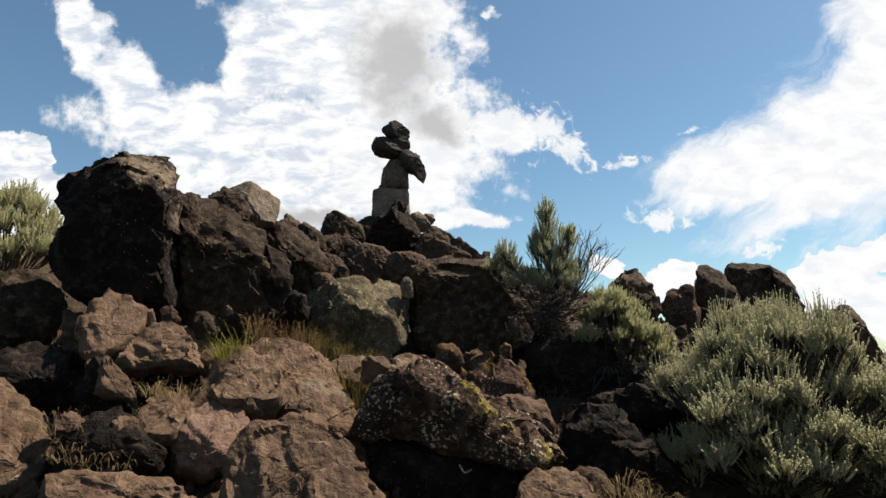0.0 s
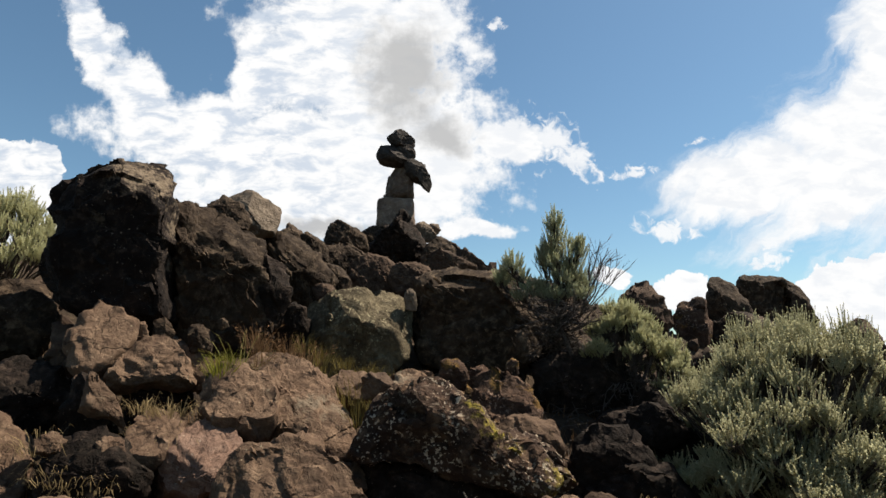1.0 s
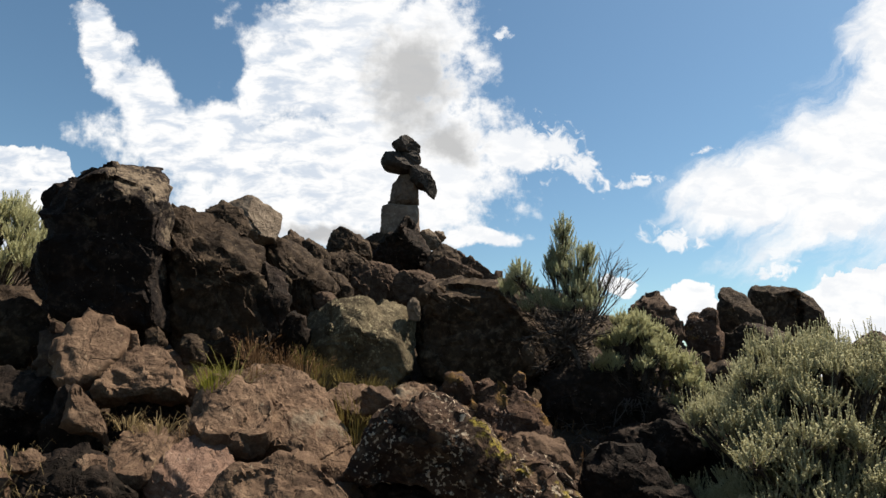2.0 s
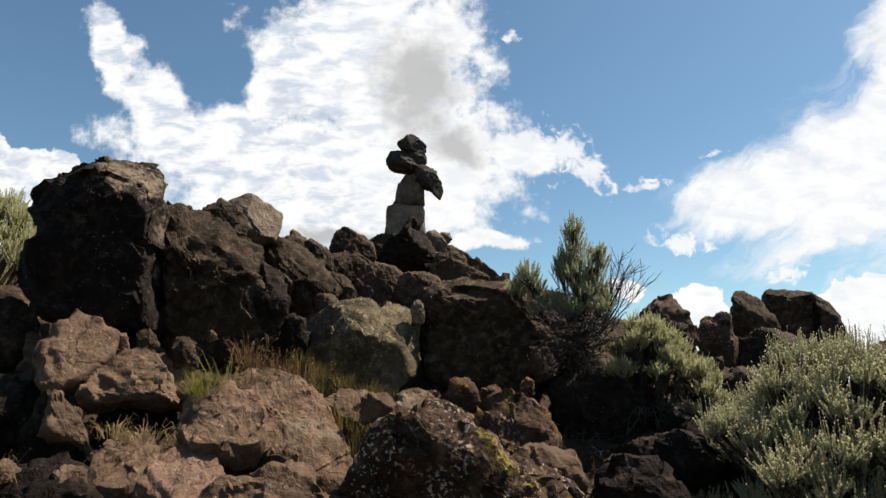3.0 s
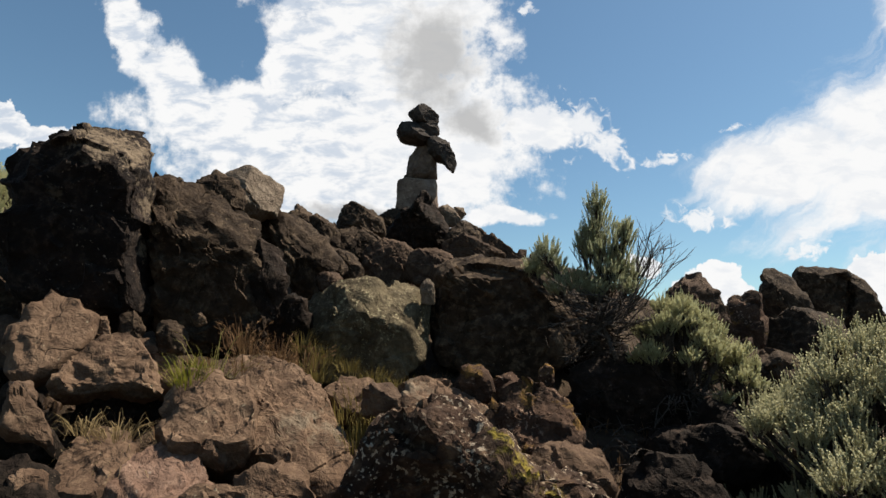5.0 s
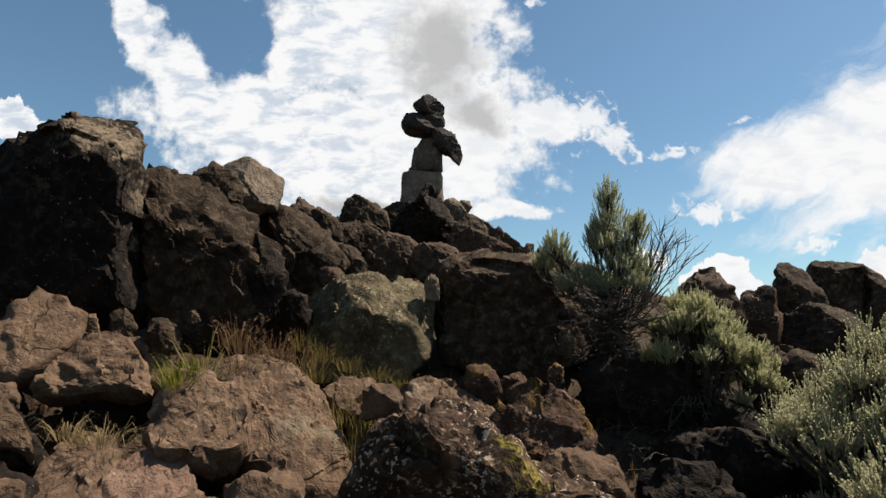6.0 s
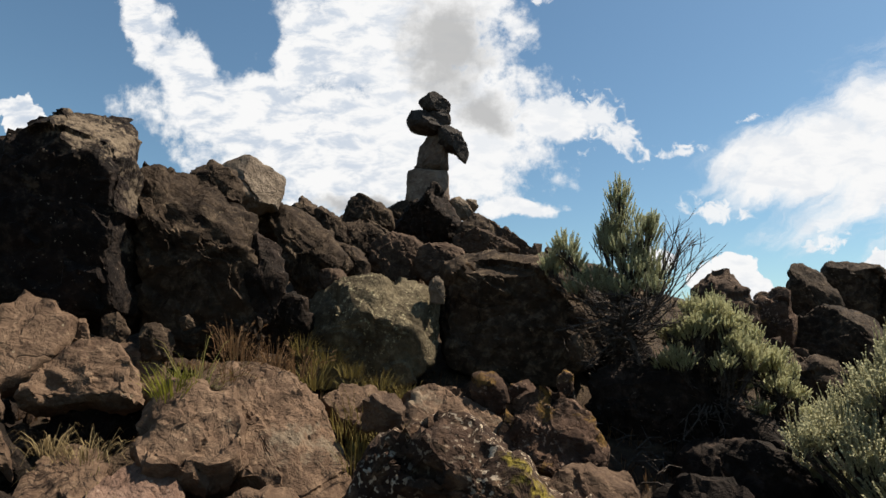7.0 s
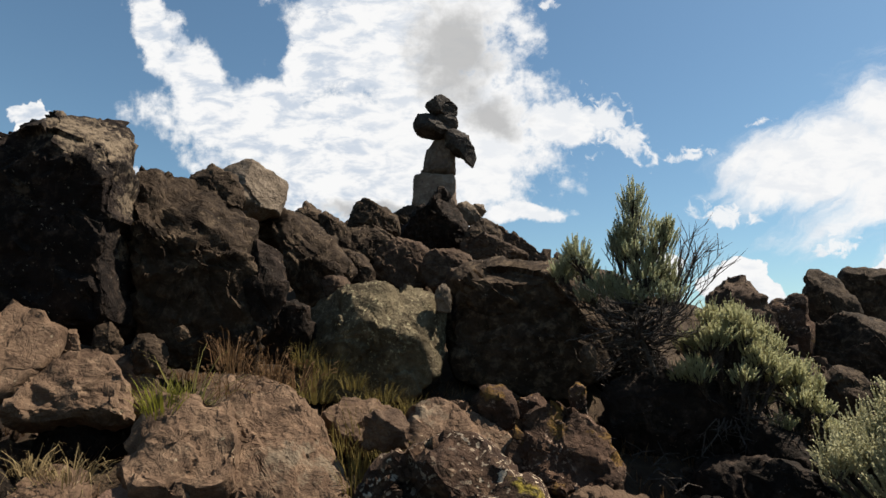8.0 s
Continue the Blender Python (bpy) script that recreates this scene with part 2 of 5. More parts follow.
ROCK = {
    # black: deep shade is put into the base colour
    "black": rock_material("shade_black_basalt", (0.008, 0.006, 0.004), (0.019, 0.013, 0.010), (0.060, 0.041, 0.030), (0.15, 0.112, 0.085), 0.68, rough=0.86, gloss=0.08),
    # sunlight on the top-right facet and right edge is painted as pale spots
    "sun_patched": rock_material("sun_patched_basalt", (0.008, 0.006, 0.005), (0.016, 0.011, 0.009), (0.050, 0.035, 0.026), (0.216, 0.175, 0.135), 0.675,
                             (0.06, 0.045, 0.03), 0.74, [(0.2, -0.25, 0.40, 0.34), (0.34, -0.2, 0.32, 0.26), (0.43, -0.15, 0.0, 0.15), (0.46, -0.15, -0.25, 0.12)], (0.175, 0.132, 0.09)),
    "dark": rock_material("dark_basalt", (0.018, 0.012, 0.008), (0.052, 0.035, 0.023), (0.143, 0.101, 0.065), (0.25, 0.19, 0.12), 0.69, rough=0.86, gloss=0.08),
    "brown": rock_material("brown_basalt", (0.040, 0.025, 0.017), (0.086, 0.056, 0.038), (0.138, 0.093, 0.062), (0.155, 0.111, 0.042), 0.68, rough=0.86, gloss=0.08),
    "tan": rock_material("tan_basalt", (0.057, 0.035, 0.023), (0.115, 0.073, 0.047), (0.186, 0.124, 0.080), (0.216, 0.171, 0.114), 0.68, relief=0.010),
    "slab": rock_material("slab_basalt", (0.068, 0.043, 0.028), (0.138, 0.086, 0.055), (0.222, 0.147, 0.094), (0.225, 0.173, 0.117), 0.68, (0.124, 0.095, 0.063), 0.78,
                          [(0.12, -0.12, -0.02, 0.14), (0.3, -0.1, 0.02, 0.16), (-0.2, -0.1, 0.2, 0.14)], (0.15, 0.118, 0.082), 0.011),
    "pink": rock_material("pink_basalt", (0.075, 0.044, 0.030), (0.150, 0.092, 0.066), (0.22, 0.145, 0.105), (0.202, 0.163, 0.128), 0.66, relief=0.010),
    "pale": rock_material("pale_basalt", (0.095, 0.071, 0.052), (0.157, 0.121, 0.087), (0.209, 0.163, 0.123), (0.235, 0.203, 0.165), 0.7),
    "lichen": rock_material("lichen_basalt", (0.045, 0.034, 0.021), (0.102, 0.080, 0.048), (0.178, 0.143, 0.088), (0.231, 0.200, 0.121), 0.6),
    "mossy": rock_material("mossy_basalt", (0.031, 0.019, 0.013), (0.065, 0.037, 0.024), (0.117, 0.071, 0.047), (0.283, 0.196, 0.140), 0.6, (0.141, 0.080, 0.021), 0.7),
    "mossy_boulder": rock_material("mossy_boulder_basalt", (0.028, 0.017, 0.012), (0.066, 0.039, 0.026), (0.150, 0.095, 0.058), (0.50, 0.40, 0.29), 0.57, (0.194, 0.122, 0.030), 0.76,
                                   [(0.11, -0.12, 0.14, 0.11), (0.19, -0.12, 0.07, 0.12), (0.3, -0.12, 0.01, 0.1), (0.57, -0.12, -0.17, 0.17)], (0.25, 0.195, 0.03)),
    "cairn": rock_material("cairn_basalt", (0.115, 0.083, 0.063), (0.222, 0.162, 0.122), (0.30, 0.232, 0.175), (0.351, 0.307, 0.234), 0.7),
    "cairn_dark": rock_material("cairn_dark_basalt", (0.030, 0.025, 0.021), (0.064, 0.053, 0.045), (0.120, 0.102, 0.087), (0.22, 0.198, 0.168), 0.71),
}


def soil_material():
    m, tree, bsdf, (add, link, put, calc, noise_tex, steps, blend) = material("dry_soil")
    p = add("ShaderNodeTexCoord").outputs["Object"]
    wide, medium, grain = noise_tex(p, 1.1, 5, 0.6), noise_tex(p, 9, 6, 0.65), noise_tex(p, 70, 5, 0.6)
    col = blend(steps(wide, 0.35, 0.65), (0.028, 0.019, 0.013), (0.055, 0.037, 0.024))
    col = blend(steps(medium, 0.45, 0.7, 0, 0.7), col, (0.095, 0.068, 0.04))
    col = blend(steps(grain, 0.5, 0.75, 0, 0.6), col, (0.05, 0.036, 0.026))
    link(col, bsdf.inputs["Base Color"])
    bsdf.inputs["Roughness"].default_value = 0.95
    bsdf.inputs["Specular IOR Level"].default_value = 0.1
    bump = add("ShaderNodeBump")
    bump.inputs["Strength"].default_value, bump.inputs["Distance"].default_value = 1.0, 0.03
    link(calc("ADD", medium, calc("MULTIPLY", grain, 0.5)), bump.inputs["Height"])
    link(bump.outputs[0], bsdf.inputs["Normal"])
    return m


def leaf_material(name, low, high, through_light=0.25, rough=0.8):
    """Leaves or blades, each of its own tone."""
    m, tree, bsdf, (add, link, put, calc, noise_tex, steps, blend) = material(name)
    rnd = add("ShaderNodeNewGeometry").outputs["Random Per Island"]
    p = add("ShaderNodeTexCoord").outputs["Object"]
    mix = calc("MULTIPLY_ADD", noise_tex(p, 7, 3), 0.5, calc("MULTIPLY", rnd, 0.6))
    col = blend(mix, low, high)
    link(col, bsdf.inputs["Base Color"])
    bsdf.inputs["Roughness"].default_value = rough
    bsdf.inputs["Specular IOR Level"].default_value = 0.1
    glow = add("ShaderNodeBsdfTranslucent")
    link(col, glow.inputs["Color"])
    both = add("ShaderNodeMixShader")
    both.inputs[0].default_value = through_light
    link(bsdf.outputs[0], both.inputs[1]), link(glow.outputs[0], both.inputs[2])
    link(both.outputs[0], tree.nodes["Material Output"].inputs["Surface"])
    return m


def bark_material(name, low, high):
    m, tree, bsdf, (add, link, put, calc, noise_tex, steps, blend) = material(name)
    p = add("ShaderNodeTexCoord").outputs["Object"]
    grain = noise_tex(p, 60, 5, 0.65, 1.0)
    link(blend(steps(grain, 0.35, 0.65), low, high), bsdf.inputs["Base Color"])
    bsdf.inputs["Roughness"].default_value = 0.9
    bsdf.inputs["Specular IOR Level"].default_value = 0.1
    bump = add("ShaderNodeBump")
    bump.inputs["Strength"].default_value, bump.inputs["Distance"].default_value = 0.8, 0.006
    link(grain, bump.inputs["Height"])
    link(bump.outputs[0], bsdf.inputs["Normal"])
    return m


SOIL = soil_material()
SAGE = leaf_material("sage_leaf", (0.26, 0.25, 0.14), (0.50, 0.475, 0.30), 0.5)
SAGE_GREY = leaf_material("grey_sage_leaf", (0.24, 0.25, 0.14), (0.50, 0.50, 0.32), 0.5)
SAGE_YELLOW = leaf_material("yellow_sage_leaf", (0.3, 0.29, 0.14), (0.55, 0.53, 0.32), 0.56)
GRASS = leaf_material("green_grass", (0.095, 0.105, 0.012), (0.245, 0.225, 0.040), 0.35)
GRASS_TALL = leaf_material("yellow_green_grass", (0.1, 0.095, 0.025), (0.24, 0.21, 0.07), 0.35)
STRAW = leaf_material("dry_grass", (0.065, 0.034, 0.017), (0.20, 0.12, 0.06), 0.3)
PALE_STRAW = leaf_material("pale_dry_grass", (0.08, 0.055, 0.025), (0.27, 0.20, 0.10), 0.3)
OLIVE = leaf_material("olive_grass", (0.083, 0.064, 0.019), (0.188, 0.143, 0.045), 0.3)
BARK = bark_material("grey_bark", (0.03, 0.023, 0.018), (0.1, 0.08, 0.065))
DEAD = bark_material("dead_twig_bark", (0.032, 0.026, 0.021), (0.115, 0.095, 0.08))


# ---- builders ----
def mesh_object(name, verts, faces, mat, parent=None, label="", smooth=True):
    me = bpy.data.meshes.new(name)
    me.from_pydata([tuple(v) for v in verts], [], faces)
    me.materials.append(mat)
    if smooth:
        me.polygons.foreach_set("use_smooth", [True] * len(me.polygons))
    ob = new(name, me)
    if parent is not None:
        ob.parent = parent
    if label:
        tagged(ob, label)
    return ob


def hollow(y):
    return np.interp(y, [-4000, -40, -6, 0, 2, 3.2, 4, 5.2, 6.5, 7.6, 8.6, 9.6, 12, 20, 60, 400, 4000],
                     [-3, -3, -0.5, 0, 0.12, 0.38, 0.8, 1.0, 1.62, 2.2, 2.72, 2.5, 1.2, -1.2, -3, -3, -3])


def ground_height(x, y):
    """The hillside: it climbs to the crest under the cairn, higher to the left, and falls away all round."""
    near = math.exp(-(x / 14.0) ** 2) * math.exp(-((y - 5) / 14.0) ** 2)
    side = 0.2 * max(0.0, -x - 0.5) - 0.3 * max(0.0, x - 0.5) * min(1.0, max(0.0, (y - 4.5) / 2.0)) - 0.05 * max(0.0, x)
    z = float(hollow(y)) * (math.exp(-(x / 18.0) ** 2) if y > 0 else 1.0) + side * near
    z -= 3.0 * (1 - math.exp(-(x / 18.0) ** 2)) if abs(y) < 40 and hollow(y) > -2.9 else 0.0
    z -= 0.34 * math.exp(-((x - 1.05) / 0.55) ** 2 - ((y - 3.9) / 0.75) ** 2)      # the gully under the shrubs
    z -= 0.3 * math.exp(-((x - 2.4) / 0.9) ** 2 - ((y - 3.4) / 0.9) ** 2)
    lump = noise.fractal(Vector((x * 1.6, y * 1.6, 3.0)), 0.7, 2.1, 5) * 0.07 * (0.4 + near)
    far = noise.fractal(Vector((x * 0.004, y * 0.004, 9.0)), 0.8, 2.0, 4) * 4.0 * min(1.0, max(0.0, (math.hypot(x, y) - 60) / 300))
    return max(z, -3.0) + lump + far


def facet(w, scale, seed):
    """Height of a surface broken into small tilted planes, in metres."""
    p = w * scale + seed
    middle = noise.voronoi(p)[1][0]
    return noise.cell_vector(middle * 9.7).dot(p - middle) / scale


def dome_sheet(profile, front, back, rng, around, rings, cuts=9, rough=1.0, faces_cut=()):
    """A broken stone: an outline swelled to the front and back, chipped flat by planes, then roughened."""
    pts = np.array(profile, float)
    for _ in range(1):     # knock off the sharpest corners
        nxt = np.roll(pts, -1, 0)
        pts = np.stack([pts * 0.9 + nxt * 0.1, pts * 0.1 + nxt * 0.9], 1).reshape(-1, 2)
    closed = np.vstack([pts, pts[:1]])
    run = np.concatenate([[0], np.cumsum(np.linalg.norm(np.diff(closed, axis=0), axis=1))])
    s = np.linspace(0, run[-1], around, endpoint=False)
    rim = np.stack([np.interp(s, run, closed[:, 0]), np.interp(s, run, closed[:, 1])], 1)
    area = closed[:-1, 0] * closed[1:, 1] - closed[1:, 0] * closed[:-1, 1]
    if area.sum() > 0:
        rim = rim[::-1]
    mid = (rim.min(0) + rim.max(0)) / 2 * 0.5 + rim.mean(0) * 0.5
    size = float(np.mean(rim.max(0) - rim.min(0)))
    verts = [np.array([[mid[0], -front, mid[1]]])]
    calm = rim.copy()      # inside the outline its notches die away
    for _ in range(max(4, around // 7)):
        calm = (np.roll(calm, 1, 0) + calm * 2 + np.roll(calm, -1, 0)) / 4
    n_back = max(3, rings // 2)
    shells = [(math.sin(k / rings * math.pi / 2), True) for k in range(1, rings + 1)] + [(math.cos(k / n_back * math.pi / 2), False) for k in range(1, n_back)]
    for out, ahead in shells:
        deep = (1 - out ** 3.2) ** 0.4 if ahead else math.sqrt(1 - out * out)
        edge = out ** 5
        flat = mid + (rim * edge + calm * (1 - edge) - mid) * out
        verts.append(np.stack([flat[:, 0], np.full(around, -front * deep if ahead else back * deep), flat[:, 1]], 1))
    verts.append(np.array([[mid[0], back, mid[1]]]))
    v = np.vstack(verts)
    c = np.array([mid[0], (back - front) / 2, mid[1]])
    for _ in range(cuts):      # break faces: flat planes, some facing up and to the sides
        n = np.array([rng.uniform(-0.9, 0.9), -1.0, rng.uniform(-0.5, 1.1)])
        n /= np.linalg.norm(n)
        d = (v - c) @ n
        limit = d.max() * rng.uniform(0.66, 0.92)
        v -= np.outer(np.maximum(d - limit, 0) * 0.95, n)
    for nx, ny, nz, *where in faces_cut:      # the large weathered faces, by their share of the reach or through a point
        n = np.array([nx, ny, nz]) / math.sqrt(nx * nx + ny * ny + nz * nz)
        d = (v - c) @ n
        limit = d.max() * where[0] if len(where) == 1 else (np.array(where) - c) @ n
        v -= np.outer(np.maximum(d - limit, 0) * 0.97, n)
    for _ in range(int(12 * rough)):      # chips knocked off all over
        p = v[rng.randrange(len(v))] - c
        n = p / max(np.linalg.norm(p), 1e-6) + np.array([rng.uniform(-1, 1), rng.uniform(-1, 1), rng.uniform(-1, 1)]) * 0.55
        n /= np.linalg.norm(n)
        d = (v - c) @ n
        d -= p @ n - size * rng.uniform(0.006, 0.03)
        near = np.linalg.norm(v - c - p, axis=1) < size * 0.42
        v -= np.outer(np.where(near, np.clip(d, 0, size * 0.05), 0), n)
    # let the broken stone fill its outline again
    bins = 120
    edges = np.linspace(-math.pi, math.pi, bins, endpoint=False) + math.pi / bins

    def reach(points):
        a = np.arctan2(points[:, 1] - mid[1], points[:, 0] - mid[0])
        r = np.hypot(points[:, 1] - mid[1], points[:, 0] - mid[0])
        best = np.zeros(bins)
        np.maximum.at(best, np.clip(((a + math.pi) / (2 * math.pi) * bins).astype(int), 0, bins - 1), r)
        known = best > 0
        return np.interp(edges, edges[known], best[known], period=2 * math.pi)
    dense = np.vstack([rim + (np.roll(rim, -1, 0) - rim) * k / 4 for k in range(4)])
    grow = np.clip(reach(dense) / np.maximum(reach(v[:, [0, 2]]), 1e-4), 0.85, 1.5)
    for _ in range(3):
        grow = (np.roll(grow, 1) + 2 * grow + np.roll(grow, -1)) / 4
    angle = np.arctan2(v[:, 2] - mid[1], v[:, 0] - mid[0])
    g = np.interp(angle, edges, grow, period=2 * math.pi)
    v[:, 0], v[:, 2] = mid[0] + (v[:, 0] - mid[0]) * g, mid[1] + (v[:, 2] - mid[1]) * g
    seed = Vector((rng.uniform(0, 90), rng.uniform(0, 90), rng.uniform(0, 90)))
    faces = [(0, 1 + (k + 1) % around, 1 + k) for k in range(around)]
    layers = len(shells)
    for j in range(layers - 1):
        a, b = 1 + j * around, 1 + (j + 1) * around
        faces += [(a + k, a + (k + 1) % around, b + (k + 1) % around, b + k) for k in range(around)]
    last, a = len(v) - 1, 1 + (layers - 1) * around
    faces += [(a + k, a + (k + 1) % around, last) for k in range(around)]
    unit = np.zeros_like(v)
    for f in (np.array([q for q in faces if len(q) == 3]), np.array([q for q in faces if len(q) == 4])):
        across = np.cross(v[f[:, 2]] - v[f[:, 0]], v[f[:, -1]] - v[f[:, 1]])
        for k in range(f.shape[1]):
            np.add.at(unit, f[:, k], across)
    unit /= np.maximum(np.linalg.norm(unit, axis=1), 1e-9)[:, None]
    push = np.empty(len(v))
    for i, q in enumerate(v):
        w = Vector(q)
        w += Vector((noise.noise(w * (5 / size) + seed), noise.noise(w * (5 / size) - seed), noise.noise(w * (5 / size) + seed * 2))) * size * 0.07
        coarse = noise.fractal(w * (2.6 / size) + seed, 0.9, 2.0, 3)
        broken = facet(w, 3.4 / size, seed) * 0.15 + facet(w, 8.0 / size, seed) * 0.21 + facet(w, max(20.0, 17.0 / size), seed) * 0.20
        fine_ = noise.ridged_multi_fractal(w * 17.0 + seed, 0.85, 2.1, 4, 1.0, 2.0) - 1.0
        push[i] = (0.010 * size * coarse + broken) * rough + 0.0025 * fine_
    v += unit * push[:, None]
    return v, faces


LOOKS = {"slab": "sunlit tan basalt with pale patches", "sun_patched": "near-black basalt with painted sunlit patches", "black": "near-black shade-darkened basalt", "dark": "dark brown basalt", "brown": "brown weathered basalt", "tan": "sunlit tan basalt", "pink": "pinkish brown basalt", "pale": "pale buff basalt",
         "lichen": "grey-green lichened basalt", "mossy": "dark yellow-lichened basalt", "mossy_boulder": "dark basalt, white-specked and yellow-lichened", "cairn": "brown basalt", "cairn_dark": "near-black basalt"}
SHAPES = {"boulder": "large {} boulder on the slope", "rock": "broken {} rock among the outcrop", "stone": "small {} stone lodged between rocks"}
# large faces: normal and how far out they lie
FACES = {"slab": [], "sun_patched": [], "black": [(0.55, -0.3, 0.78, 0.78)], "dark": [(0.55, -0.35, 0.75, 0.74)], "brown": [(0.4, -0.4, 0.8, 0.72)], "tan": [(0.05, -1.0, 0.15, 0.5), (0.2, -0.6, 0.8, 0.7)], "pink": [(0.3, -0.6, 0.75, 0.6)],
         "pale": [(0.45, -0.5, 0.75, 0.55)], "lichen": [(0.25, -0.6, 0.76, 0.6)], "mossy": [(0.35, -0.35, 0.85, 0.66), (-0.2, -0.95, -0.1, 0.7)], "mossy_boulder": [(0.35, -0.3, 0.88, 0.66), (-0.2, -0.95, -0.1, 0.7)], "cairn": [(-0.2, -1, 0.1, 0.75)], "cairn_dark": []}
count = 0


def rock(name, look_of, place, lean, yaw, front, back, profile, detail=1.0, cuts=6, parent=None, rough=0.75, faces_cut=None):
    global count
    count += 1
    rng = random.Random(count * 7919)
    width = max(p[0] for p in profile) - min(p[0] for p in profile)
    around = int(min(150, max(40, 150 * width * detail)) + 8)
    v, faces = dome_sheet(profile, front, back, rng, around, max(10, around // 4), cuts, rough, FACES[look_of] if faces_cut is None else faces_cut)
    ob = mesh_object(name, v, faces, ROCK[look_of], parent)
    ob.data.set_sharp_from_angle(angle=radians(38))
    ob.matrix_basis = pose(*place, -lean, 0, yaw)
    if parent is None:
        tagged(ob, SHAPES[name].format(LOOKS[look_of]), name, "rocks of the outcrop")
    return ob


def tube(points, radii, sides=5):
    """Vertices and faces of a tapered tube along points."""
    verts, faces = [], []
    for i, p in enumerate(points):
        a, b = points[max(i - 1, 0)], points[min(i + 1, len(points) - 1)]
        axis = (Vector(b) - Vector(a)).normalized()
        side = axis.orthogonal().normalized()
        other = axis.cross(side)
        for k in range(sides):
            t = 2 * math.pi * k / sides
            verts.append(Vector(p) + (side * math.cos(t) + other * math.sin(t)) * radii[i])
    for i in range(len(points) - 1):
        for k in range(sides):
            a, b = i * sides + k, i * sides + (k + 1) % sides
            faces.append((a, b, b + sides, a + sides))
    faces.append(tuple((len(points) - 1) * sides + k for k in range(sides)))
    return verts, faces


def join_into(store, piece):
    verts, faces = store
    base = len(verts)
    verts += piece[0]
    faces += [tuple(i + base for i in f) for f in piece[1]]


def shoot(store, start, way, length, leaves, leaf, rng):
    """One upright sage shoot: a thin stem set all round with narrow leaves."""
    way = way.normalized()
    side = way.orthogonal().normalized()
    other = way.cross(side)
    bend = Vector((rng.uniform(-1, 1), rng.uniform(-1, 1), 0)) * 0.12 * length
    pts = [start, start + way * length * 0.5 + bend * 0.4, start + way * length + bend]
    join_into(store, tube(pts, [0.0028, 0.002, 0.001], 3))
    for i in range(leaves):
        t = (i + rng.random()) / leaves
        at = start + way * length * t + bend * t * t
        a = i * 2.4 + rng.uniform(-0.4, 0.4)
        out = side * math.cos(a) + other * math.sin(a)
        d = (way * rng.uniform(0.8, 1.3) + out * rng.uniform(0.4, 0.85) * (1.15 - 0.5 * t)).normalized()
        wide = d.cross(out).normalized() * leaf * rng.uniform(0.18, 0.28)
        l = leaf * rng.uniform(0.7, 1.2) * (1.0 - 0.35 * t)
        base = len(store[0])
        store[0].extend([at, at + d * l * 0.6 + wide, at + d * l, at + d * l * 0.6 - wide])
        store[1].append((base, base + 1, base + 2, base + 3))


